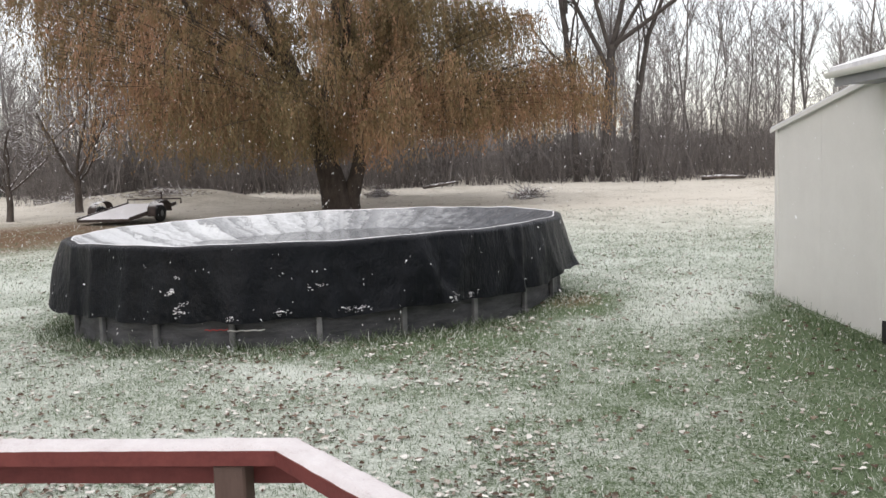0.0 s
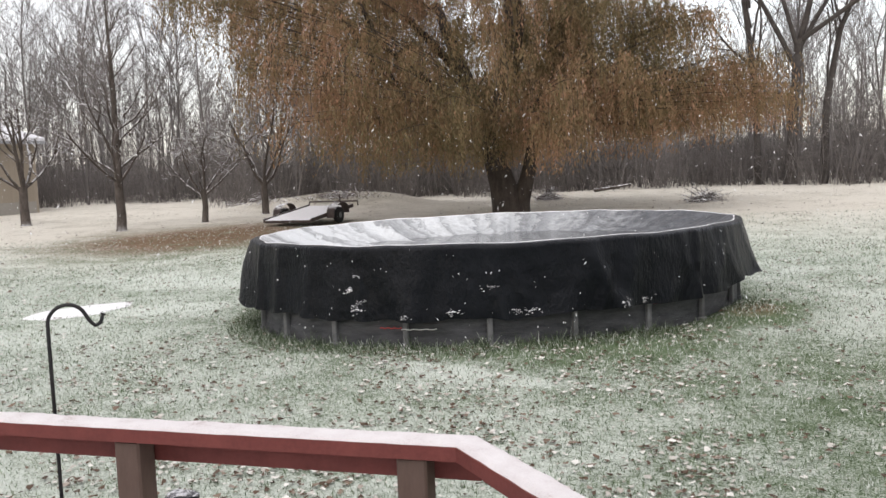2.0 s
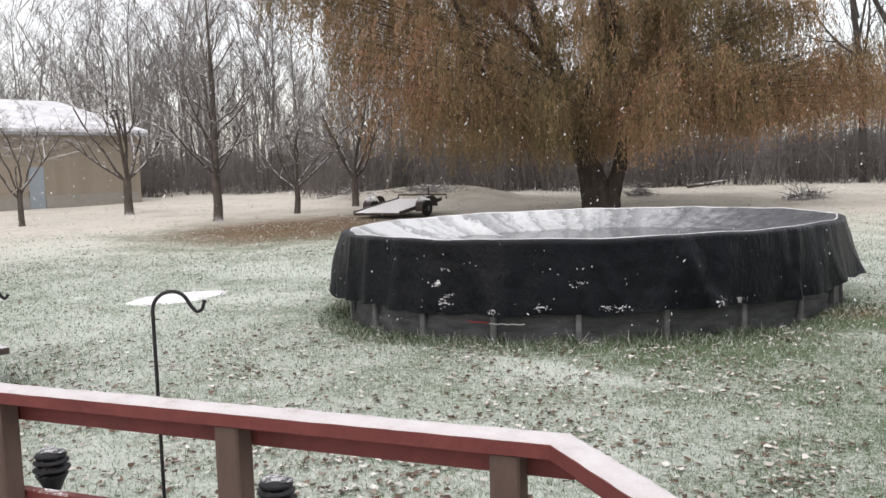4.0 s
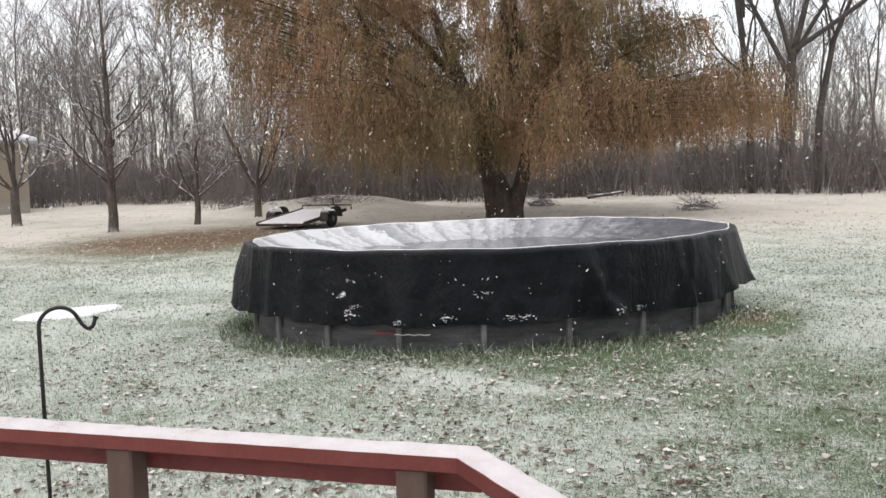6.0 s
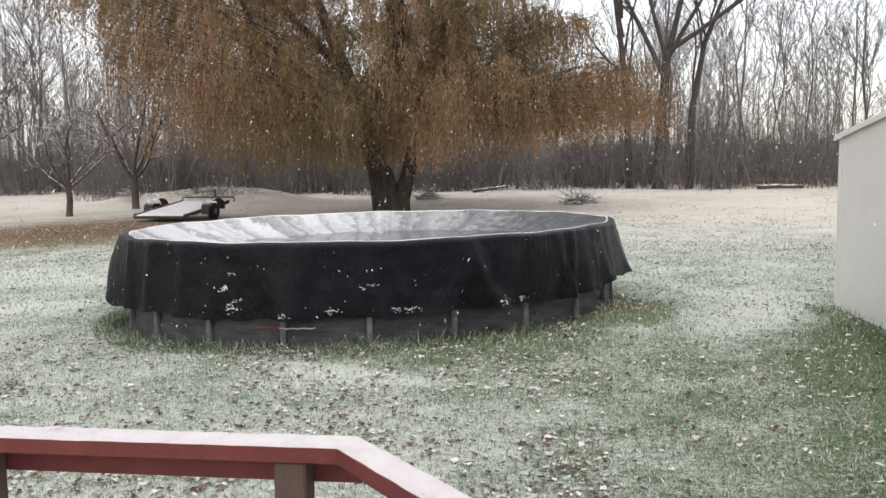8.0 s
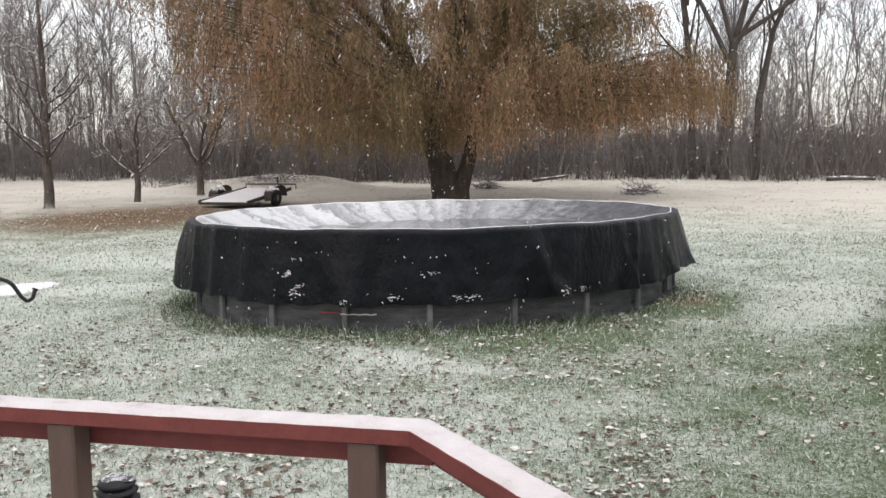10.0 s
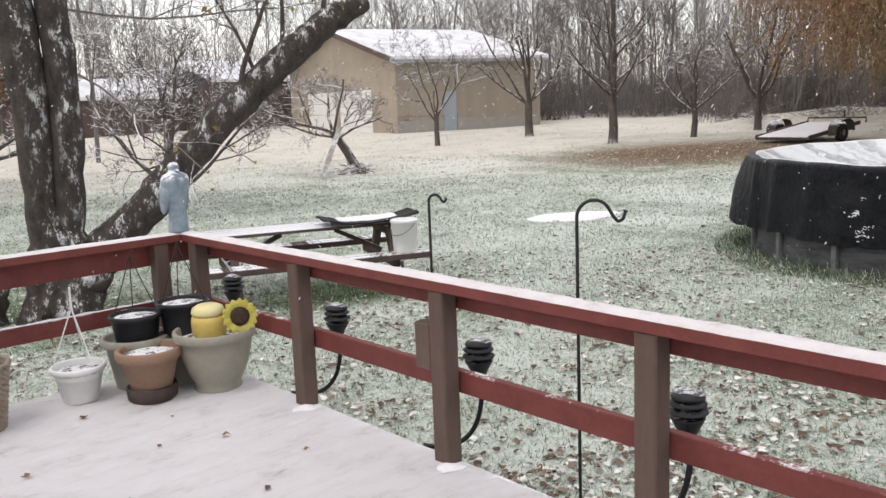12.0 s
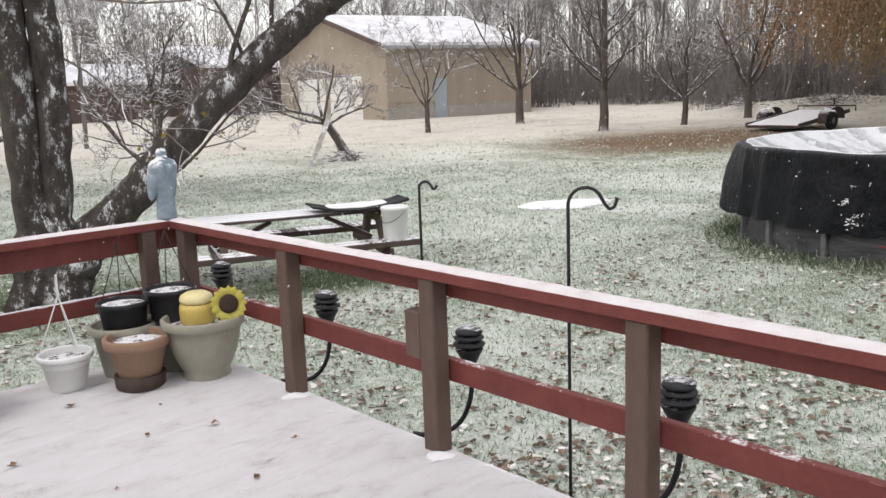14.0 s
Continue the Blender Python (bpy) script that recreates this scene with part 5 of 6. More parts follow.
# ---- the willow ----
def willow():
    rnd = random.Random(41)
    t = thing("willow_tree", "large weeping willow with rusty olive leaves", "tree", pose(-12.05, 30.4, gz_at(-12.05, 30.4) - 0.1, 0, 0, 20))
    wood = []
    wood.append(([Vector(p) for p in ((-0.1, 0, 0), (-0.12, 0, 0.25), (-0.30, 0, 1.2), (-0.62, 0.1, 2.4), (-1.5, 0.2, 5.0), (-2.6, 0.2, 8.0))], [0.74, 0.60, 0.50, 0.42, 0.30, 0.16]))
    wood.append(([Vector(p) for p in ((0.3, 0, 0), (0.36, 0, 0.5), (0.62, 0, 1.3), (0.86, 0.05, 2.2), (1.2, 0, 4.0), (2.0, -0.2, 6.2), (2.8, -0.3, 9.0))], [0.46, 0.37, 0.28, 0.27, 0.25, 0.2, 0.12]))
    wood.append(([Vector(p) for p in ((-0.75, 0.2, 2.8), (-0.3, 0.5, 4.5), (0.1, 0.6, 6.5), (0.1, 0.6, 10.0))], [0.3, 0.26, 0.2, 0.1]))
    wood.append(([Vector(p) for p in ((-0.7, 0.0, 2.6), (-2.2, -0.9, 3.7), (-3.8, -1.6, 4.6), (-5.2, -2.2, 6.6), (-6.6, -2.4, 8.6))], [0.3, 0.22, 0.2, 0.15, 0.06]))
    wood.append(([Vector(p) for p in ((1.0, 0.0, 4.0), (2.6, -0.6, 4.6), (4.6, -0.8, 4.7), (6.4, -1.0, 4.9))], [0.24, 0.17, 0.10, 0.03]))
    for pts in (((-0.6, -0.3, 3.4), (-2.4, -2.6, 4.6), (-4.0, -4.2, 6.0), (-5.0, -5.0, 8.2)), ((0.9, -0.2, 4.0), (2.4, -2.2, 4.7), (4.0, -3.2, 4.9)), ((0.3, 0, 5.0), (0.6, -2.0, 7.0), (0.2, -3.4, 9.4)), ((-1.4, 0.2, 5.0), (-3.4, -1.4, 7.2), (-6.4, -2.2, 9.0))):
        wood.append(([Vector(p) for p in pts], [0.17, 0.13, 0.09, 0.05][:len(pts)]))
    # boughs that arch out from the limbs and carry the hanging shoots
    npr = np.random.RandomState(4)
    boughs, shoots = [], []
    while len(boughs) < 660:
        ang, rad = npr.uniform(0, 2 * np.pi), npr.uniform(0.02, 1) ** 0.52
        lob = 1 + 0.09 * math.sin(3 * ang + 1.0) + 0.07 * math.sin(5 * ang + 2.2)
        x, y = 11.5 * rad * math.cos(ang) * lob - 1.5, 8.8 * rad * math.sin(ang) * lob
        west = max(0.0, -math.cos(ang))
        dome = 11.8 * math.sqrt(max(0.03, 1 - (rad * (0.90 - 0.24 * west)) ** 2.4)) + npr.normal(0, 0.4)
        dome = min(dome, 9.6 - 1.15 * (x - 6.0))
        low = 1.75 + 0.6 * npr.uniform() + 0.5 * math.sin(ang * 2.0 + 0.6) * rad + 0.8 * max(0.0, math.cos(ang)) * rad + 3.2 * max(0.0, min(1.0, (-x - 7.6) / 1.6))
        z = low + 0.8 + npr.uniform() ** 0.95 * (dome - low - 0.8)
        if z < low + 0.7 or noise.noise(Vector((x * 0.42, y * 0.42, z * 0.6))) < (-0.2 if z < 5.5 else 0.10 if x < -2.0 else -0.10):
            continue
        boughs.append((x, y, z, low))
    bough_geo = Geo()
    for x, y, z, low in boughs:
        e = Vector((x, y, z))
        out = Vector((x + 0.3, y, 0))
        reach = out.length
        out.normalize()
        s = Vector((x * 0.12, y * 0.10, max(2.6, min(9.0, z - 0.42 * reach + 0.6))))
        m1 = s.lerp(e, 0.45) + Vector((0, 0, 0.10 * reach + 0.25))
        path = [s * ((1 - q) ** 2) + m1 * (2 * q * (1 - q)) + e * (q * q) for q in [k / 9 for k in range(10)]]
        bough_geo.tube(path[5:], [0.016, 0.014, 0.012, 0.009, 0.006], 4, cap=False)
        for k in range(int(npr.uniform(14, 28))):
            q = 1 - 0.42 * npr.uniform() ** 1.4
            i = min(int(q * 9), 8)
            p = path[i].lerp(path[i + 1], q * 9 - i) + Vector((npr.normal(0, 0.16), npr.normal(0, 0.16), npr.normal(0, 0.10)))
            ln = min(npr.uniform(0.5, 2.2) * (0.7 + 0.5 * npr.uniform()), max(0.35, p.z - low))
            yaw = npr.normal(0, 0.7)
            d = Vector((out.x * math.cos(yaw) - out.y * math.sin(yaw), out.x * math.sin(yaw) + out.y * math.cos(yaw), 0)) * (ln * npr.uniform(0.15, 0.75))
            shoots.append((p, d, ln))
    g = Geo()
    for pts, rad in wood:
        g.tube(pts, rad, 10, cap=False)
    part("trunk", g, M_WTRUNK, t, "dark forked trunk", smooth=True)
    tagged(part("bough", bough_geo, M_WTRUNK, t, "thin dark arching boughs", smooth=True), kind="stuff")
    vs, fs, off = [], [], 0
    cords = Geo()
    for n, (p, d, ln) in enumerate(shoots):
        m = int(ln / 0.06) + 2
        k = np.linspace(0, 1, m)
        ox, oz = k - 0.5 * k * k, 0.22 * ln * k * (1 - k) - ln * k ** 1.35
        line = np.c_[p.x + d.x * ox, p.y + d.y * ox, p.z + oz] + npr.normal(0, 0.045, (m, 3))
        a = npr.uniform(0, 2 * np.pi, m)
        size, wd = npr.uniform(0.10, 0.18, m), npr.uniform(0.013, 0.026, m)
        way = np.c_[np.cos(a) * 0.55, np.sin(a) * 0.55, -npr.uniform(0.25, 1.0, m)]
        w = np.c_[-np.sin(a) * wd, np.cos(a) * wd, a * 0]
        mid = line + way * (size * 0.5)[:, None]
        tip = line + way * size[:, None] + np.c_[a * 0, a * 0, -size * 0.2]
        vs.append(np.stack([line, mid + w, tip, mid - w], 1).reshape(-1, 3))
        fs.append(np.arange(m * 4).reshape(m, 4) + off)
        off += m * 4
        if n % 9 == 0:
            cords.tube([p, (p.x + d.x * 0.375, p.y + d.y * 0.375, p.z - 0.33 * ln), (p.x + d.x * 0.5, p.y + d.y * 0.5, p.z - ln)], [0.012, 0.008, 0.004], 3, cap=False)
    part("crown", raw_mesh("crown", np.concatenate(vs), np.concatenate(fs), M_WILLOW), M_WILLOW, t, "hanging strands of rusty olive leaves")
    tagged(part("twig_curtain", cords, M_WTRUNK, t), kind="stuff")
    return t


willow()


# ---- old tree beside the deck ----
def old_tree():
    rnd = random.Random(55)
    t = thing("old_maple_tree", "old split-trunk tree with a heavy leaning limb, snow in its bark", "tree")
    g = Geo()

    def stem(pts, rad, n=18):
        fine, fr = [], []
        for i in range(len(pts) - 1):
            for k in range(6):
                fine.append(Vector(pts[i]).lerp(Vector(pts[i + 1]), k / 6) + Vector((rnd.gauss(0, 0.012), rnd.gauss(0, 0.012), 0)))
                fr.append((rad[i] + (rad[i + 1] - rad[i]) * k / 6) * rnd.uniform(0.95, 1.07))
        fine.append(Vector(pts[-1]))
        fr.append(rad[-1])
        g.tube(fine, fr, n)

    stem([(-9.98, 1.08, -0.1), (-9.98, 1.10, 0.3), (-9.98, 1.12, 0.9), (-9.98, 1.13, 2.15), (-9.99, 1.05, 3.1), (-10.0, 0.95, 5.2)], [0.34, 0.23, 0.17, 0.175, 0.21, 0.2])
    stem([(-9.93, 1.33, -0.1), (-9.92, 1.36, 0.3), (-9.92, 1.37, 0.9), (-9.92, 1.44, 2.14), (-9.92, 1.43, 3.1), (-9.9, 1.32, 5.4)], [0.3, 0.2, 0.15, 0.165, 0.16, 0.14])
    stem([(-9.96, 1.19, -0.1), (-9.95, 1.2, 0.3), (-9.95, 1.21, 0.8), (-9.95, 1.23, 1.35)], [0.36, 0.27, 0.17, 0.06])
    stem([(-10.15, 0.45, -0.1), (-10.1, 0.55, 0.3), (-10.05, 0.78, 0.66)], [0.2, 0.15, 0.07])
    stem([(-9.83, 1.25, -0.1), (-9.8, 1.40, 0.35), (-9.79, 1.62, 0.66), (-9.69, 2.05, 1.04), (-9.58, 2.5, 1.53), (-9.39, 3.07, 2.14), (-9.18, 3.62, 2.66), (-8.97, 4.1, 3.05), (-8.8, 4.42, 3.24)], [0.3, 0.25, 0.22, 0.20, 0.185, 0.175, 0.165, 0.15, 0.12])
    part("trunk", g, M_BARK_W, t, "dark wet bark with snow on it", smooth=True)
    out = []
    for s, w, ln, r in (((-9.35, 3.12, 2.25), (0.1, 0.1, 1), 1.5, 0.035), ((-9.3, 3.3, 2.5), (0, -0.2, 1), 1.3, 0.025), ((-9.2, 3.6, 2.8), (0, 0.15, 1), 1.4, 0.028), ((-9.0, 4.0, 3.1), (0.1, 0.25, 0.8), 1.2, 0.025),
                        ((-9.9, 1.5, 3.2), (0.25, 0.75, -0.2), 2.2, 0.016), ((-9.9, 1.5, 2.6), (0.2, 0.7, -0.5), 1.8, 0.014), ((-10, 0.85, 3.0), (0.2, -0.8, 0.5), 2.4, 0.03), ((-10, 0.9, 2.5), (0.5, -0.9, 0.2), 1.8, 0.02), ((-10, 0.8, 4.0), (0.3, -0.6, 0.5), 2.4, 0.035), ((-9.9, 1.35, 4.2), (0.3, 0.8, 0.3), 2.4, 0.035), ((-9.0, 4.0, 3.1), (0.3, -0.1, 0.9), 1.0, 0.02), ((-10, 0.8, 3.6), (0.4, -0.8, 0.0), 2.2, 0.022), ((-10, 0.8, 3.2), (0.3, -1.0, 0.3), 2.6, 0.03), ((-10, 0.7, 3.8), (0.1, -1.0, 0.15), 2.8, 0.03), ((-10, 0.9, 2.8), (-0.2, -1.0, 0.6), 2.4, 0.025), ((-9.9, 1.4, 3.8), (0.3, 0.9, -0.1), 2.2, 0.02)):
        grow(rnd, Vector(s), Vector(w), ln, r, 2, out, 0.32, 0.02, (4, 7), 0.5, (25, 60), 0.004)
    ga, gb = tree_geo(out, 0.02)
    part("limb", ga, M_BARK, t, smooth=True)
    tagged(part("fine_twig", gb, M_TWIG, t), kind="stuff")
    lv = Geo()
    tips = [pts[-1] for pts, rad in out if rad[0] < 0.02]
    for p in tips:
        if rnd.random() < 0.3:
            continue
        m = pose(p.x, p.y, p.z, rnd.uniform(0, 360), rnd.uniform(0, 360), rnd.uniform(0, 360))
        s = rnd.uniform(0.04, 0.075)
        lv.add([(0, 0, 0), (s * 0.45, s * 0.5, 0.006), (0, s * 1.3, 0), (-s * 0.45, s * 0.5, 0.006)], [(0, 1, 2, 3)], m)
    part("leaves", lv, M_YLEAF, t, "a few yellowed leaves still hanging")
    return t


old_tree()


# ---- lawn things ----
def picnic_table():
    t = thing("picnic_table", "weathered picnic table under snow", "table", pose(-9.30, 3.82, 0, 0, 0, 78))
    bm_top = Geo().box(-1.2, 1.2, 0, 0.135, 0, 0.038, 0.006).mesh("top_plank", M_OLDWOOD)
    for k in range(4):
        part("top_plank", bm_top, M_OLDWOOD, t, "snow-covered plank", m=pose(0, -0.283 + k * 0.143, 0.72))
    seat = Geo().box(-1.25, 1.2, 0, 0.135, -0.03, 0.038, 0.006).mesh("bench_plank", M_BENCH)
    for y in (-0.80, -0.66, 0.53, 0.67):
        part("bench_plank", seat, M_BENCH, t, m=pose(0, y, 0.42))
    for x in (-0.95, 0.85):
        part("bench_bearer", Geo().box(x - 0.02, x + 0.02, -0.80, 0.80, 0.27, 0.386, 0.004), M_OLDWOOD, t)
        part("top_bearer", Geo().box(x - 0.02, x + 0.02, -0.28, 0.28, 0.62, 0.715, 0.004), M_OLDWOOD, t)
        for s in (-1, 1):
            part("leg", Geo().tube([(x + 0.035, s * 0.62, -0.02), (x + 0.035, s * 0.2, 0.70)], 0.055, 4), M_OLDWOOD, t)
        part("brace", Geo().tube([(x, 0, 0.40), (x * 0.35, 0, 0.68)], 0.035, 4), M_OLDWOOD, t)
    return t


picnic_table()


def sheet_bend(s, t):
    return (-0.56 + 1.12 * s, -0.24 + 0.48 * t, 0.012 + 0.075 * abs(2 * s - 0.95) ** 2.0 + 0.012 * noise.noise(Vector((s * 6, t * 3, 0))))


sled = thing("curled_black_sheet", "curled black plastic sheet holding snow on the table", "plastic sheet", pose(-9.0, 4.42, 0.775, 0, 0, 76))
top_side = Geo().grid(sheet_bend, 24, 6)
top_side.grid(lambda s, t: (sheet_bend(s, t)[0], sheet_bend(s, t)[1], sheet_bend(s, t)[2] - 0.02), 24, 6)
top_side.grid(lambda s, t: (sheet_bend(s, 0)[0], -0.24, sheet_bend(s, 0)[2] - 0.02 * t), 24, 1)
top_side.grid(lambda s, t: (sheet_bend(s, 1)[0], 0.24, sheet_bend(s, 1)[2] - 0.02 * t), 24, 1)
top_side.grid(lambda s, t: (-0.56, -0.24 + 0.48 * s, sheet_bend(0, s)[2] - 0.02 * t), 6, 1)
top_side.grid(lambda s, t: (0.56, -0.24 + 0.48 * s, sheet_bend(1, s)[2] - 0.02 * t), 6, 1)
part("sheet", top_side, M_DARK, sled, smooth=False)
part("sheet_snow", Geo().grid(lambda s, t: (-0.36 + 0.72 * s, -0.07 + 0.27 * t, sheet_bend(0.18 + 0.64 * s, 0.354 + 0.5625 * t)[2] + (0.03 * (1 - abs(2 * s - 1) ** 2) + 0.004 if 0 < s < 1 and 0 < t < 1 else -0.002)), 24, 6), M_SNOW, sled, smooth=True)

bucket = thing("plastic_bucket", "white plastic bucket standing on the bench", "bucket", pose(-8.46, 4.60, 0.459))
part("body", Geo().lathe([(0.0, 0.0), (0.125, 0.0), (0.13, 0.01), (0.147, 0.33), (0.156, 0.335), (0.156, 0.36), (0.145, 0.37), (0.135, 0.365), (0.125, 0.30), (0.0, 0.29)], 28), M_BUCKET, bucket, smooth=True)
part("handle", Geo().tube([(0.155 * math.cos(a), 0.155 * math.sin(a), 0.33 - 0.13 * math.sin(a)) for a in [math.pi * k / 12 for k in range(13)]], 0.004, 5, m=pose(0, 0, 0, 0, 0, 200)), M_STEEL, bucket, "thin wire handle")


def flat_patch(s, t):
    a, r = 2 * math.pi * s, t
    w = 1 + 0.07 * math.sin(3 * a + 1) + 0.04 * math.sin(7 * a)
    return (0.98 * r * w * math.cos(a), 0.54 * r * w * math.sin(a), 0.075 * (1 - r ** 9) + 0.01 * noise.noise(Vector((r * math.cos(a) * 4, r * math.sin(a) * 4, 0))) * (1 - r))


solo("snow_covered_board", Geo().grid(flat_patch, 48, 8, closed=True), M_SNOW, "low board on the lawn buried under smooth snow", "board", pose(-11.5, 9.8, 0.0, 0, 0, 74), smooth=True)


# ---- utility trailer ----
def trailer():
    x, y = -17.95, 25.7
    t = thing("utility_trailer", "flat utility trailer with a snow-covered bed", "trailer", pose(x, y, gz_at(x, y) - 0.02, 6.5, 0, 4) @ Matrix.Scale(0.92, 4))
    part("bed", Geo().box(-1.0, 1.0, -1.7, 1.7, 0.34, 0.44, 0.01), M_RUST, t, "dark steel frame")
    part("bed_snow", Geo().grid(lambda s, q: (-0.96 + 1.92 * s, -1.66 + 3.32 * q, 0.442 + (0.04 + 0.012 * noise.noise(Vector((s * 6, q * 5, 0))) if 0 < s < 1 and 0 < q < 1 else 0)), 20, 14), M_SNOW, t, "smooth snow on the bed", smooth=True)
    for s in (-1, 1):
        part("side_rail", Geo().box(s * 1.02 - 0.018, s * 1.02 + 0.018, -1.7, 1.7, 0.36, 0.50, 0.006), M_RUST, t)
        w = part("wheel", Geo().lathe([(0.12, -0.10), (0.28, -0.10), (0.31, -0.07), (0.32, 0.0), (0.31, 0.07), (0.28, 0.10), (0.12, 0.10)], 28, m=pose(s * 1.2, 0.1, 0.32, 0, 90, 0)), M_RUBBER, t, "black tyre", smooth=True)
        part("rim", Geo().lathe([(0.0, -0.06), (0.12, -0.09), (0.14, -0.06), (0.14, 0.06), (0.12, 0.09), (0.0, 0.06)], 20, m=pose(s * 1.2, 0.1, 0.32, 0, 90, 0)), M_STEEL, w, smooth=True)
        part("fender", Geo().grid(lambda u, v, s=s: (s * (1.04 + 0.32 * v), 0.1 + 0.62 * math.cos(math.pi * u), 0.30 + 0.50 * math.sin(math.pi * u) ** 0.6), 18, 3), M_RUST, t, "rounded black fender", smooth=True)
    part("end_rail", Geo().tube([(-1.0, 1.68, 0.42), (-1.0, 1.70, 0.60), (1.25, 1.70, 0.60), (1.25, 1.68, 0.42)], 0.03, 6), M_RUST, t)
    part("tongue", Geo().tube([(-0.5, 1.7, 0.36), (0, 2.6, 0.36), (0.5, 1.7, 0.36)], 0.04, 5), M_RUST, t)
    part("jack", Geo().tube([(0, 2.5, -0.02), (0, 2.5, 0.78)], 0.03, 6), M_RUST, t)
    return t


trailer()


def twig_heap(name, label, x, y, wide, high, n, seed, size=1.0):
    rnd = random.Random(seed)
    g = Geo()
    for k in range(n):
        a, r = rnd.uniform(0, 6.28), rnd.uniform(0, wide) * rnd.uniform(0.3, 1)
        p = Vector((r * math.cos(a), r * math.sin(a), 0))
        z = high * max(0, 1 - r / wide)
        d = Vector((rnd.gauss(0, 1), rnd.gauss(0, 1), rnd.gauss(0.15, 0.35))).normalized()
        l = rnd.uniform(0.3, 0.9) * size
        s = p + Vector((0, 0, rnd.uniform(-0.02, z)))
        g.tube([s, s + d * l * 0.5 + Vector((0, 0, 0.05)), s + d * l], [0.018, 0.012, 0.006], 3, cap=False)
    return solo(name, g, M_TWIG, label, "branches", pose(x, y, gz_at(x, y)), kind="stuff")


twig_heap("brush_pile", "low pile of cut branches in the field", -5.74, 35.1, 1.0, 0.34, 190, 1)
twig_heap("brush_pile", "scattered branches over the dirt mound", -21.4, 33.4, 3.2, 0.25, 300, 2, 0.7)
twig_heap("brush_pile", "loose twigs at the mound's end", -24.9, 32.0, 2.0, 0.4, 120, 3, 0.8)
twig_heap("brush_pile", "small heap of twigs under the leaning tree", -22.3, 11.0, 0.9, 0.2, 90, 4, 0.6)
solo("fallen_log", Geo().tube([(-1.2, 0, 0.12), (-0.3, 0.05, 0.16), (0.9, 0, 0.13)], [0.12, 0.11, 0.09], 10), M_BARK, "fallen log lying at the field's edge", "log", pose(2.7, 45.2, gz_at(2.7, 45.2)), smooth=True)
solo("fallen_log", Geo().tube([(-1.0, 0, 0.10), (0.1, 0.1, 0.22), (0.9, 0, 0.34)], [0.09, 0.08, 0.05], 10), M_BARK, "fallen branch lying beyond the willow", "log", pose(-11.44, 43.1, gz_at(-11.44, 43.1), 0, 0, 30), smooth=True)
twig_heap("brush_pile", "dark heap of twigs behind the willow", -12.83, 37.0, 0.8, 0.5, 200, 5, 0.6)


# ---- things on the deck ----
def on_deck(x, y, turn=0.0):
    return pose(x, y, DZ + 0.008, 0, 0, turn)


def pot(name, label, x, y, prof, material, soil_r, soil_z, n=32, turn=0.0, group="flower pots on the deck"):
    t = thing(name, label, "flower pot", on_deck(x, y, turn), group=group)
    part("body", Geo().lathe(prof, n), material, t, smooth=True)
    part("soil", Geo().lathe([(soil_r, soil_z), (soil_r * 0.7, soil_z + 0.012), (soil_r * 0.3, soil_z + 0.02), (0, soil_z + 0.014)], 24, wob=0.03, seed=int(x * 10)), M_SOIL, t, "soil under snow", smooth=True)
    return t


def flared(r0, r1, h, lip=0.012, wall=0.012, band=0.05):
    return [(0, 0), (r0 * 0.96, 0), (r0, 0.008), (r0 + (r1 - r0) * 0.75, h - band), (r1 + lip * 0.2, h - band), (r1 + lip, h - band + 0.008), (r1 + lip, h - 0.006), (r1 + lip - 0.006, h), (r1 - wall + 0.004, h), (r1 - wall, h - 0.008), (r1 - wall - 0.006, h - 0.06)]


big = pot("sage_flower_pot", "large sage-green glazed pot with wide rim", -4.36, 1.12, [(0, 0), (0.118, 0), (0.122, 0.012), (0.112, 0.03), (0.135, 0.07), (0.163, 0.14), (0.18, 0.215), (0.186, 0.262), (0.2, 0.264), (0.206, 0.272), (0.206, 0.305), (0.198, 0.312), (0.186, 0.310), (0.182, 0.30), (0.178, 0.25)], M_SAGE, 0.18, 0.262)
pot("white_hanging_pot", "white plastic hanging pot set down on the deck", -4.60, 0.50, flared(0.085, 0.125, 0.185, 0.008, 0.008, 0.03), M_BUCKET, 0.117, 0.15)
hang = thing("pot_hanger", "white plastic hanger rising from the small pot", "plant hanger", on_deck(-4.60, 0.50))
for k in range(3):
    a = 2.1 * k + 0.5
    part("strap", Geo().tube([(0.118 * math.cos(a), 0.118 * math.sin(a), 0.18), (0.045 * math.cos(a), 0.045 * math.sin(a), 0.36), (0.0, 0.0, 0.47)], 0.0035, 5), M_BUCKET, hang)
part("hook", Geo().tube([(0, 0, 0.46), (0, 0, 0.55), (0.012, 0, 0.575)], 0.006, 6), M_BUCKET, hang)
pot("grey_flower_pot", "pale sage pot with a dark pot inside", -4.66, 0.80, flared(0.115, 0.165, 0.27, 0.012, 0.014, 0.04), M_SAGE, 0.15, 0.22)
cl = pot("clay_flower_pot", "tan clay pot standing in a dark saucer", -4.40, 0.80, [(r, z + 0.06) for r, z in flared(0.10, 0.15, 0.20, 0.01, 0.014, 0.05)], M_TERRA, 0.137, 0.225)
part("saucer", Geo().lathe([(0, 0), (0.108, 0), (0.118, 0.012), (0.122, 0.07), (0.115, 0.074), (0.108, 0.062), (0, 0.058)], 28), M_DKCLAY, cl, "dark brown saucer", smooth=True)


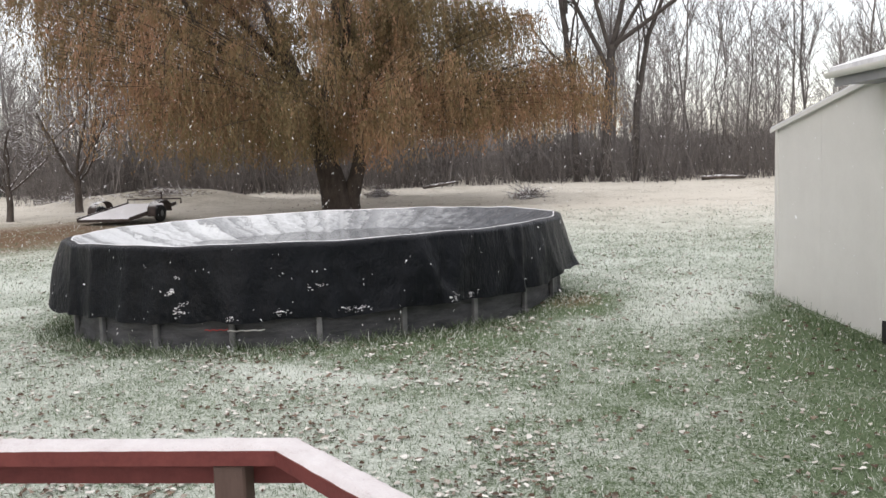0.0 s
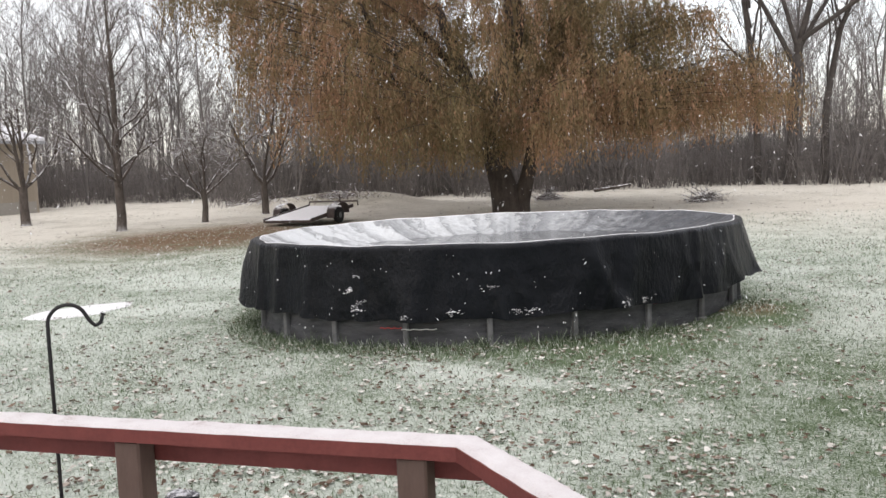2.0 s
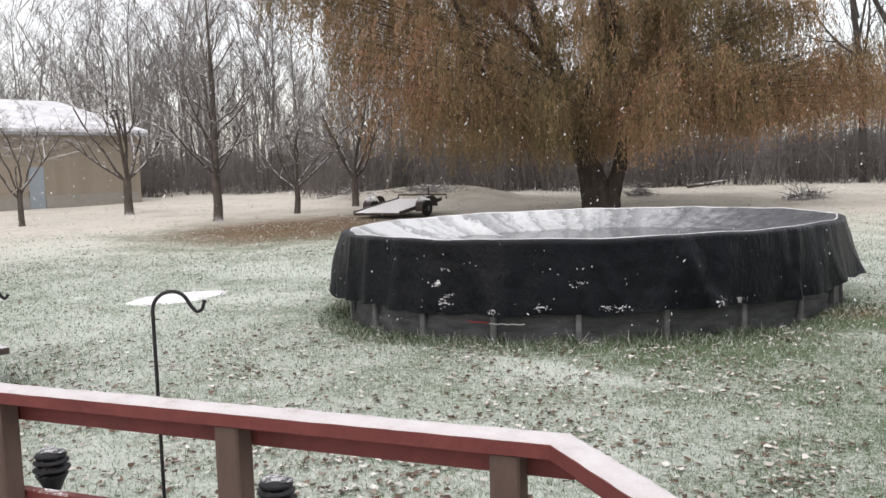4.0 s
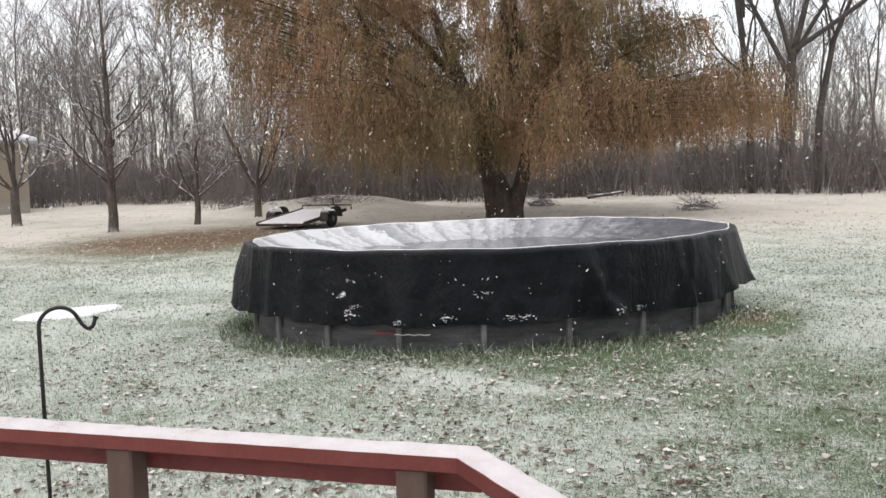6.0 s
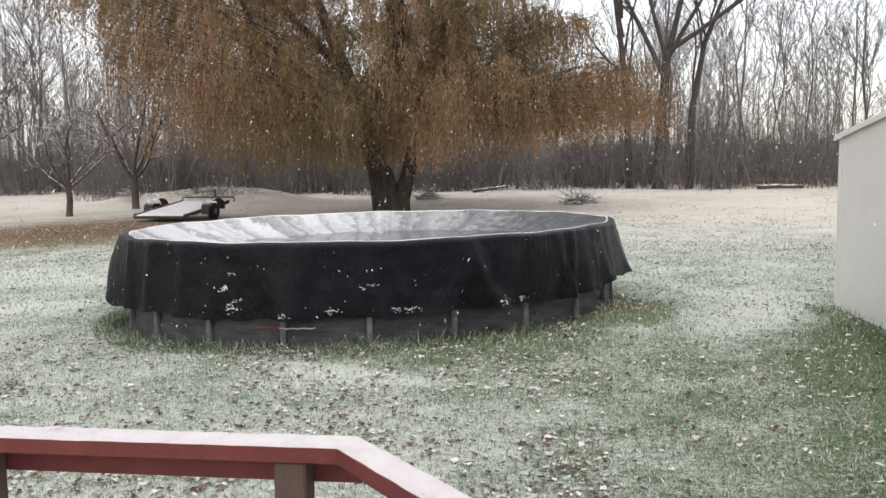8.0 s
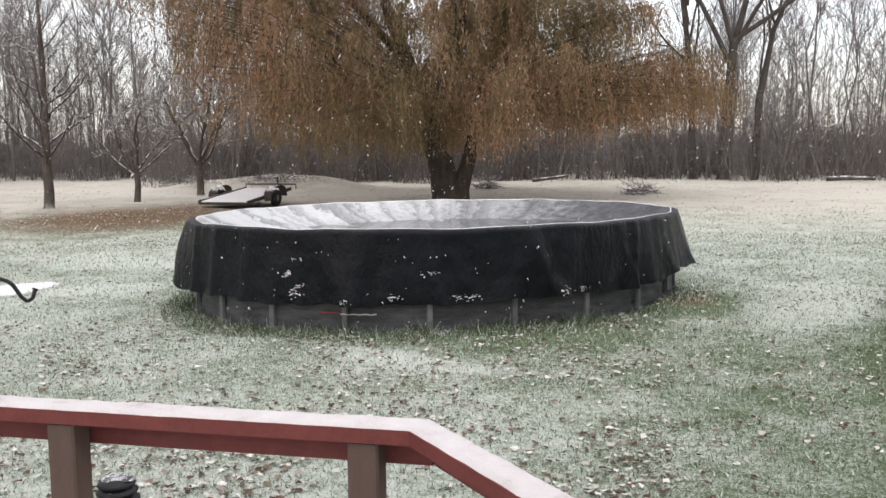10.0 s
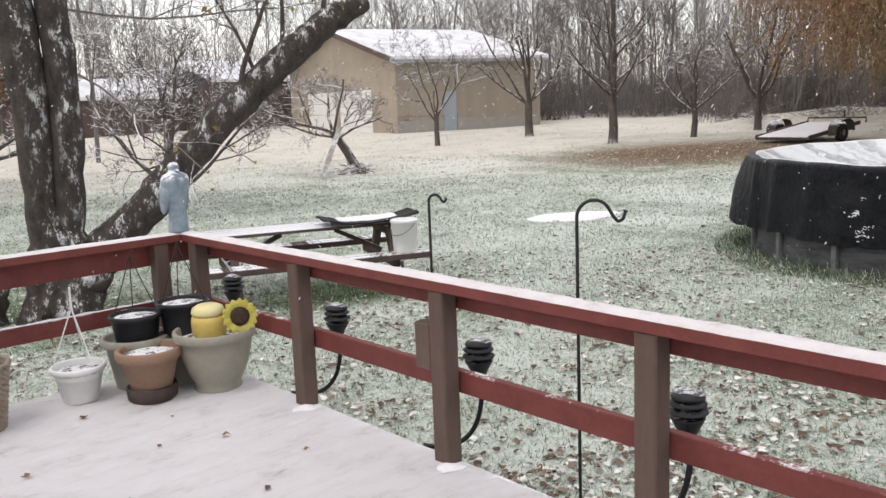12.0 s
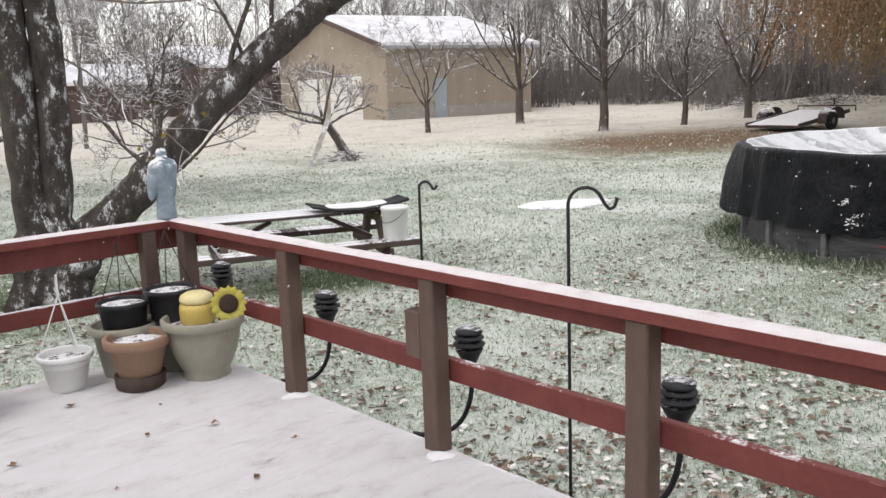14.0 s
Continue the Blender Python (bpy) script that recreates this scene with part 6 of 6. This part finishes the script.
def black_pot(x, y, z, r, h, label):
    t = thing("black_nursery_pot", label, "flower pot", pose(x, y, z), group="black nursery pots")
    part("body", Geo().lathe(flared(r * 0.82, r, h, 0.008, 0.008, 0.025), 28), M_BLACK, t, smooth=True)
    part("soil", Geo().lathe([(r * 0.93, h - 0.02), (r * 0.5, h - 0.008), (0, h - 0.012)], 22, wob=0.03, seed=2), M_SOIL, t, smooth=True)
    for k in range(3):
        a = 2.1 * k + 0.9
        part("hanger_wire", Geo().tube([(r * math.cos(a), r * math.sin(a), h), (r * 0.45 * math.cos(a), r * 0.45 * math.sin(a), h + 0.16), (0, 0, h + 0.30)], 0.003, 4), M_IRON, t)
    return t


black_pot(-4.62, 0.80, DZ + 0.235, 0.125, 0.165, "black hanging pot with snowy soil and wire hanger")
black_pot(-4.58, 1.03, DZ + 0.27, 0.125, 0.17, "black hanging pot leaning behind the yellow jar")
under = thing("grey_flower_pot", "pale pot standing under a black one", "flower pot", on_deck(-4.58, 1.03), group="flower pots on the deck")
part("body", Geo().lathe(flared(0.10, 0.145, 0.262, 0.01, 0.012, 0.04), 28), M_SAGE, under, smooth=True)
part("soil", Geo().lathe([(0.128, 0.22), (0.06, 0.235), (0.0, 0.254)], 20), M_SOIL, under, smooth=True)

jar = thing("yellow_jar", "yellow glazed jar with pale lid, snow on top", "jar", pose(-4.37, 1.10, DZ + 0.278) @ Matrix.Scale(0.88, 4))
part("body", Geo().lathe([(0, 0), (0.085, 0), (0.097, 0.02), (0.1, 0.09), (0.094, 0.12), (0.08, 0.125), (0, 0.125)], 28), M_YELLOW, jar, smooth=True)
part("lid", Geo().lathe([(0.075, 0.126), (0.088, 0.128), (0.096, 0.145), (0.088, 0.17), (0.06, 0.186), (0.0, 0.19)], 28), M_YLID, jar, "pale yellow domed lid", smooth=True)

sf = thing("sunflower_ornament", "yellow sunflower garden ornament with brown centre", "garden ornament", Matrix.Translation((-4.24, 1.22, DZ + 0.385)) @ look((0, 0, 0), (-4.0, 1.45, -1.0)).to_3x3().to_4x4() @ Matrix.Scale(0.82, 4))
petal = Geo().grid(lambda s, t: (0.012 + 0.03 * math.sin(math.pi * min(1, 0.12 + t * 0.9)) * (2 * s - 1) - 0.012, 0.045 + 0.068 * t, 0.012 * math.sin(2.5 * t) - 0.006 * (2 * s - 1) ** 2), 4, 6).mesh("petal", M_PETAL)
for k in range(16):
    part("petal", petal, M_PETAL, sf, m=pose(0, 0, 0.003 * (k % 2), 0, 0, 22.5 * k + (k * 37 % 7 - 3)))
part("seed_head", Geo().lathe([(0.056, -0.004), (0.058, 0.012), (0.045, 0.026), (0.02, 0.03), (0, 0.029)], 24), M_SEED, sf, "dark brown seed head", smooth=True)
part("stake", Geo().tube([(0, -0.02, -0.008), (0, -0.14, -0.012)], 0.006, 6), M_BLACK, sf)


def wicker_basket():
    t = thing("wicker_basket", "woven wicker basket holding dead plants and snow", "basket", on_deck(-4.44, 0.02) @ Matrix.Scale(0.84, 4))
    rows, n = 24, 44
    rr = lambda z: 0.142 + 0.105 * (z / 0.37) * 0.5
    for k in range(rows):
        z = 0.010 + k * 0.0149
        r = rr(z)
        pts = [((r + 0.007 * (1 if (i + k) % 2 else -1)) * math.cos(2 * math.pi * i / n), (r + 0.007 * (1 if (i + k) % 2 else -1)) * math.sin(2 * math.pi * i / n), z + 0.001 * math.sin(i * 2.1 + k)) for i in range(n + 1)]
        part("weave", Geo().tube(pts, 0.0082, 5, cap=False), M_WICKER, t)
    for i in range(0, n, 2):
        a = 2 * math.pi * i / n
        part("stake", Geo().tube([(rr(0) * math.cos(a), rr(0) * math.sin(a), 0), (rr(0.36) * math.cos(a), rr(0.36) * math.sin(a), 0.365)], 0.007, 5), M_WICKER, t)
    part("rim", Geo().tube([((0.198 + 0.003 * math.sin(i * 1.3)) * math.cos(2 * math.pi * i / 40), (0.198 + 0.003 * math.sin(i * 1.3)) * math.sin(2 * math.pi * i / 40), 0.368) for i in range(41)], 0.013, 6, cap=False), M_WICKER, t, "plaited rim", smooth=True)
    part("soil", Geo().lathe([(0.183, 0.33), (0.12, 0.352), (0.05, 0.366), (0, 0.36)], 26, wob=0.03, seed=8), M_SOIL, t, smooth=True)
    part("liner", Geo().lathe([(0.135, 0.004), (0.184, 0.34)], 26), M_DARK, t)
    rnd = random.Random(3)
    for k in range(22):
        a, r = rnd.uniform(0, 6.28), rnd.uniform(0, 0.15)
        p = Vector((r * math.cos(a), r * math.sin(a), 0.35))
        d = Vector((rnd.gauss(0, 0.8), rnd.gauss(0, 0.8), rnd.uniform(0.15, 0.7)))
        part("dead_stem", Geo().tube([p, p + d * 0.05, p + d * 0.10 + Vector((0, 0, -0.015))], [0.004, 0.003, 0.002], 4), M_TWIG, t)
    for k in range(12):
        a, r = rnd.uniform(0, 6.28), rnd.uniform(0, 0.15)
        s = rnd.uniform(0.025, 0.05)
        part("dead_leaf", Geo().add([(0, 0, 0), (s * 0.6, s * 0.5, 0.012), (0, s * 1.4, 0.004), (-s * 0.6, s * 0.5, 0.014)], [(0, 1, 2), (0, 2, 3)], pose(r * math.cos(a), r * math.sin(a), 0.37, rnd.uniform(-40, 40), rnd.uniform(-40, 40), rnd.uniform(0, 360))), M_LEAF, t)
    return t


wicker_basket()


def kettle_grill():
    t = thing("kettle_grill", "black kettle grill on thin legs with snow on its lid", "grill", on_deck(-4.50, -0.36, 20))
    R = 0.205
    part("bowl", Geo().lathe([(0.0, 0.40), (0.07, 0.405), (0.14, 0.435), (0.19, 0.50), (R, 0.565), (R + 0.012, 0.58), (R + 0.012, 0.59), (R - 0.01, 0.588)], 36), M_IRON, t, "black enamel bowl", smooth=True)
    lid = part("lid", Geo().lathe([(R + 0.008, 0.592), (R + 0.006, 0.61), (R - 0.02, 0.68), (0.14, 0.735), (0.07, 0.765), (0, 0.772)], 36), M_IRON, t, "black enamel lid", smooth=True)
    part("lid_snow", Geo().lathe([(R - 0.012, 0.668), (R - 0.02, 0.70), (0.15, 0.76), (0.08, 0.795), (0, 0.803)], 30, wob=0.04, seed=6), M_SNOW, lid, "cap of snow", smooth=True)
    part("handle", Geo().tube([(R + 0.0, -0.05, 0.56), (R + 0.06, -0.05, 0.565), (R + 0.06, 0.05, 0.565), (R + 0.0, 0.05, 0.56)], 0.011, 6), M_BLACK, t, "black side handle")
    part("ash_catcher", Geo().lathe([(0.02, 0.40), (0.07, 0.38), (0.085, 0.27), (0.075, 0.22), (0.0, 0.215)], 24), M_BLACK, t, smooth=True)
    feet = []
    for a in (15, 135, 255):
        c, s = math.cos(math.radians(a)), math.sin(math.radians(a))
        feet.append((0.33 * c, 0.33 * s))
        leg = part("leg", Geo().tube([(0.14 * c, 0.14 * s, 0.46), (0.33 * c, 0.33 * s, 0.01)], 0.0115, 8), M_ALU, t, "dull grey tube leg", smooth=True)
        if a == 15:
            part("foot_cap", Geo().tube([(0.322 * c, 0.322 * s, 0.03), (0.334 * c, 0.334 * s, 0.0)], 0.015, 8), M_BLACK, leg)
        else:
            part("wheel", Geo().lathe([(0, -0.016), (0.06, -0.016), (0.072, -0.010), (0.072, 0.010), (0.06, 0.016), (0, 0.016)], 22, m=pose(0.31 * c, 0.31 * s, 0.072, 90, 0, a + 90)), M_RUBBER, t, "black plastic wheel", smooth=True)
    for k in range(9):
        f = -0.2 + 0.05 * k
        part("rack_wire", Geo().tube([(f, -0.2 + abs(f) * 0.5, 0.12), (f, 0.2 - abs(f) * 0.5, 0.12)], 0.003, 4), M_ALU, t)
    for s in (-1, 1):
        part("rack_wire", Geo().tube([(-0.22, s * 0.1, 0.117), (0.22, s * 0.1, 0.117)], 0.004, 4), M_ALU, t)
    return t


kettle_grill()


def bird_statue():
    """A perched bird: footed base, tapered body with folded wings, small head and beak."""
    prof = [(0.0, 0.0), (0.052, 0.0), (0.053, 0.02), (0.050, 0.06), (0.046, 0.12), (0.053, 0.16), (0.064, 0.205), (0.073, 0.245), (0.074, 0.275), (0.062, 0.298), (0.038, 0.309), (0.026, 0.318), (0.029, 0.332), (0.028, 0.347), (0.018, 0.36), (0.0, 0.365)]
    g = Geo()
    g.lathe(prof, 28, m=Matrix.Diagonal((0.85, 1.12, 1.08, 1)), wob=0.03, seed=1)
    wing = [(0.0, -0.14), (0.016, -0.12), (0.028, -0.06), (0.034, 0.0), (0.030, 0.045), (0.016, 0.068), (0.0, 0.075)]
    for side in (-1, 1):
        g.lathe(wing, 16, m=pose(-0.012, side * 0.054, 0.243, side * 7, 6, 0) @ Matrix.Diagonal((1.3, 0.85, 1.0, 1)), wob=0.05, seed=3)
    g.lathe([(0.012, 0.0), (0.007, 0.018), (0.0, 0.034)], 10, m=pose(0.026, 0, 0.345, 0, 100, 0))
    g.lathe([(0.0, 0.0), (0.030, 0.0), (0.026, 0.05), (0.0, 0.12)], 12, m=pose(-0.035, 0, 0.0, 0, 8, 0) @ Matrix.Diagonal((0.5, 1.2, 1, 1)), wob=0.05, seed=5)
    return solo("bird_statue", g, M_BIRD, "weathered blue bird statue dusted with snow on the rail corner", "statue", pose(-4.965, 1.155, TOP + 0.006, 0, 0, 20), smooth=True)


bird_statue()

# ---- leaves, grass, tufts, falling snow ----
npr = np.random.RandomState(12)


def off_limits(x, y, margin=0.0):
    inv = DECK.inverted()
    u = inv[0][0] * x + inv[0][1] * y + inv[0][3]
    v = inv[1][0] * x + inv[1][1] * y + inv[1][3]
    on = (u > -0.1 - margin) & (v < 0.12 + margin - np.clip(u - 3.95, 0, 9) * 1.05)
    c, s = math.cos(-PT), math.sin(-PT)
    px, py = x - PC.x, y - PC.y
    e = ((c * px - s * py) / (PA + 0.05)) ** 2 + ((s * px + c * py) / (PB + 0.05)) ** 2
    inv2 = SM.inverted()
    q = inv2[1][0] * x + inv2[1][1] * y + inv2[1][3]
    k = inv2[0][0] * x + inv2[0][1] * y + inv2[0][3]
    return on | (e < 1) | ((q > -0.02) & (k > -0.1))


def scatter(n, r0, r1, a0, a1, power=1.0):
    r = r0 + (r1 - r0) * npr.uniform(0, 1, n) ** power
    a = np.radians(90 + npr.uniform(a0, a1, n))
    x, y = r * np.cos(a), r * np.sin(a)
    ok = ~off_limits(x, y)
    return x[ok], y[ok]


def blades(n, r0, r1, h0, h1, power, w_k):
    x, y = scatter(n, r0, r1, -22, 98, power)
    n = len(x)
    r = np.hypot(x, y)
    z = rise(x, y)
    h = npr.uniform(h0, h1, n)
    w = npr.uniform(0.5, 1.0, n) * w_k * (0.6 + r / 9)
    a = npr.uniform(0, 2 * np.pi, n)
    lx, ly = npr.normal(0, 0.022, n), npr.normal(0, 0.022, n)
    p0 = np.c_[x - w * np.cos(a), y - w * np.sin(a), z - 0.004]
    p1 = np.c_[x + w * np.cos(a), y + w * np.sin(a), z - 0.004]
    p2 = np.c_[x + lx, y + ly, z + h]
    return np.stack([p0, p1, p2], 1).reshape(-1, 3), np.arange(n * 3).reshape(n, 3)


def sheltered(x, y):
    d = np.hypot((x - 2.2) / 4.0, (y - 6.5) / 6.6)
    d2 = np.hypot((x + 10.8) / 2.2, (y - 0.4) / 2.6)
    d3 = np.hypot((x + 9.0) / 0.9, (y - 4.0) / 1.5)
    return np.clip(1.05 - np.minimum(np.minimum(d, d2), d3), 0, 0.9)


gv, gfc = blades(250000, 2.3, 22, 0.018, 0.05, 1.35, 0.0040)
gv2, gf2 = blades(26000, 20, 30, 0.02, 0.05, 1.5, 0.0045)
gv, gfc = np.concatenate([gv, gv2]), np.concatenate([gfc, gf2 + len(gv)])
green = npr.uniform(0, 1, len(gfc)) < 0.10 + 0.5 * sheltered(gv[::3, 0], gv[::3, 1])
for name, pick, material, label in (("lawn_grass", ~green, M_GRASS, "short frosted lawn grass"), ("green_lawn_grass", green, M_GREEN, "short green lawn grass where the snow is thin")):
    sub = gv.reshape(-1, 3, 3)[pick].reshape(-1, 3)
    tagged(new(name, raw_mesh(name, sub, np.arange(len(sub)).reshape(-1, 3), material)), label, "grass", kind="stuff")


def leaf_batch(x, y, lo, hi):
    """Curled dead leaves with ragged outlines, six corners each."""
    n = len(x)
    z = rise(x, y) + 0.014
    size = npr.uniform(lo, hi, n)
    turn = npr.uniform(0, 2 * np.pi, n)
    flat = npr.uniform(0.45, 0.9, n)
    out = []
    for k in range(6):
        a = 2 * np.pi * k / 6 + npr.normal(0, 0.25, n)
        r = size * npr.uniform(0.28, 0.62, n)
        px, py = r * np.cos(a), r * np.sin(a) * flat
        out.append(np.c_[x + px * np.cos(turn) - py * np.sin(turn), y + px * np.sin(turn) + py * np.cos(turn), z + size * npr.uniform(-0.05, 0.32, n)])
    return np.stack(out, 1).reshape(-1, 3)


lx1, ly1 = scatter(14000, 2.5, 22, -14, 98, 1.15)
lx2, ly2 = scatter(15000, 2.6, 12.0, 8, 97, 1.5)
lx3, ly3 = scatter(5200, 8, 44, -14, 97, 0.9)


def in_drifts(x, y):
    """Leaves gather in drifts, with a few strays between them."""
    n = np.array([noise.noise(Vector((a * 0.75, b * 0.75, 2.0))) + 0.6 * noise.noise(Vector((a * 2.6, b * 2.6, 7.0))) for a, b in zip(x, y)])
    ok = (n > 0.0) | (npr.uniform(0, 1, len(x)) < 0.3)
    return x[ok], y[ok]


lx1, ly1 = in_drifts(lx1, ly1)
lx2, ly2 = in_drifts(lx2, ly2)
lvx = np.concatenate([leaf_batch(lx1, ly1, 0.03, 0.075), leaf_batch(lx2, ly2, 0.03, 0.075), leaf_batch(lx3, ly3, 0.05, 0.10)])
tagged(new("fallen_leaves", raw_mesh("fallen_leaves", lvx, np.arange(len(lvx)).reshape(-1, 6), M_LEAF)), "dead brown leaves scattered over the snowy lawn", "leaves", kind="stuff")

# leaves on the deck
deck_leaf = Geo().add([(-0.03, 0, 0.004), (-0.012, 0.008, 0.016), (0.0, 0.016, 0.010), (0.03, 0.004, 0.022), (0.012, -0.006, 0.006), (-0.004, -0.016, 0.018)], [(0, 1, 5), (1, 2, 4), (1, 4, 5), (2, 3, 4)]).mesh("fallen_leaf", M_DLEAF)
for u, v in ((0.9, -1.6), (1.5, -1.0), (1.8, -0.6), (0.7, -2.4), (1.2, -0.45), (2.3, -1.4), (0.5, -0.8), (1.9, -2.0), (2.6, -0.7), (1.0, -1.2), (0.35, -1.9), (1.45, -1.75), (1.1, -0.7), (0.8, -0.5), (1.6, -0.3), (2.1, -0.9), (1.3, -1.4), (2.4, -0.4), (0.6, -1.3)):
    solo("fallen_leaf", deck_leaf, M_DLEAF, "dead brown leaf on the snowy deck", "leaf", DECK @ pose(u, v, DZ + 0.012, 0, 0, random.uniform(0, 360)) @ Matrix.Scale(random.uniform(0.5, 1.1), 4), group="leaves on the deck")

# tall tufts round the pool and along the shed
tv = []
for k in range(12000):
    if k < 10600:
        a = npr.uniform(math.pi * 0.6, math.pi * 1.75) if k % 4 else npr.uniform(0, 2 * math.pi)
        x, y = on_pool(a, npr.uniform(0.0, 0.62) ** 1.6 + 0.04)
        x, y = x + PC.x, y + PC.y
        h = npr.uniform(0.02, 0.17) * max(0.2, 0.75 + 1.1 * noise.noise(Vector((a * 55, 0, 0))) + 0.7 * noise.noise(Vector((a * 13, 3, 0)))) * (0.4 if a > 4.9 else 0.85)
    elif k < 11400:
        q = SM @ Vector((npr.uniform(-0.1, SL + 1.0), -npr.uniform(0.02, 0.5), 0))
        x, y, h = q.x, q.y, npr.uniform(0.04, 0.12)
    else:
        x, y, h = npr.normal(-9.0, 0.5), npr.normal(4.0, 0.9), npr.uniform(0.04, 0.12)
    z = gz_at(x, y)
    a2 = npr.uniform(0, 2 * np.pi)
    ln = npr.normal(0, h * 0.6, 2)
    w = 0.0045
    c, s = math.cos(a2) * w, math.sin(a2) * w
    tv += [(x - c, y - s, z - 0.01), (x + c, y + s, z - 0.01), (x + ln[0] + c * 0.3, y + ln[1] + s * 0.3, z + h), (x + ln[0] - c * 0.3, y + ln[1] - s * 0.3, z + h)]
tv = np.array(tv)
for name, bit, material, label in (("grass_tufts", tv[:42400], M_TUFT, "long frosted grass tufts round the pool's foot"), ("grass_fringe", tv[42400:], M_GREEN, "green grass fringe along the shed and under the table")):
    tagged(new(name, raw_mesh(name, bit, np.arange(len(bit)).reshape(-1, 4), material)), label, "grass", kind="stuff")

# snowflakes hanging in the air
fl = Geo()
rnd = random.Random(64)
for k in range(4600):
    r = 2.8 + 26 * rnd.random() ** 0.8
    x, y = arc(rnd.uniform(-18, 94), r)
    z = 2.1 + r * rnd.uniform(-0.22, 0.12)
    if z < 0.25 + gz_at(x, y):
        continue
    s = rnd.uniform(0.0015, 0.0040) * (0.7 + r / 18)
    m = pose(x, y, z, rnd.uniform(-30, 30), rnd.uniform(15, 50), rnd.uniform(0, 360))
    k2 = rnd.uniform(1.3, 3.8)
    fl.add([(0, 0, s * k2), (s, 0, 0), (0, s, 0), (-s, 0, 0), (0, -s, 0), (0, 0, -s * k2)], [(0, 1, 2), (0, 2, 3), (0, 3, 4), (0, 4, 1), (5, 2, 1), (5, 3, 2), (5, 4, 3), (5, 1, 4)], m)
solo("falling_snow", fl, M_FLAKE, "sparse white snowflakes in the air", "snowflakes", kind="stuff")
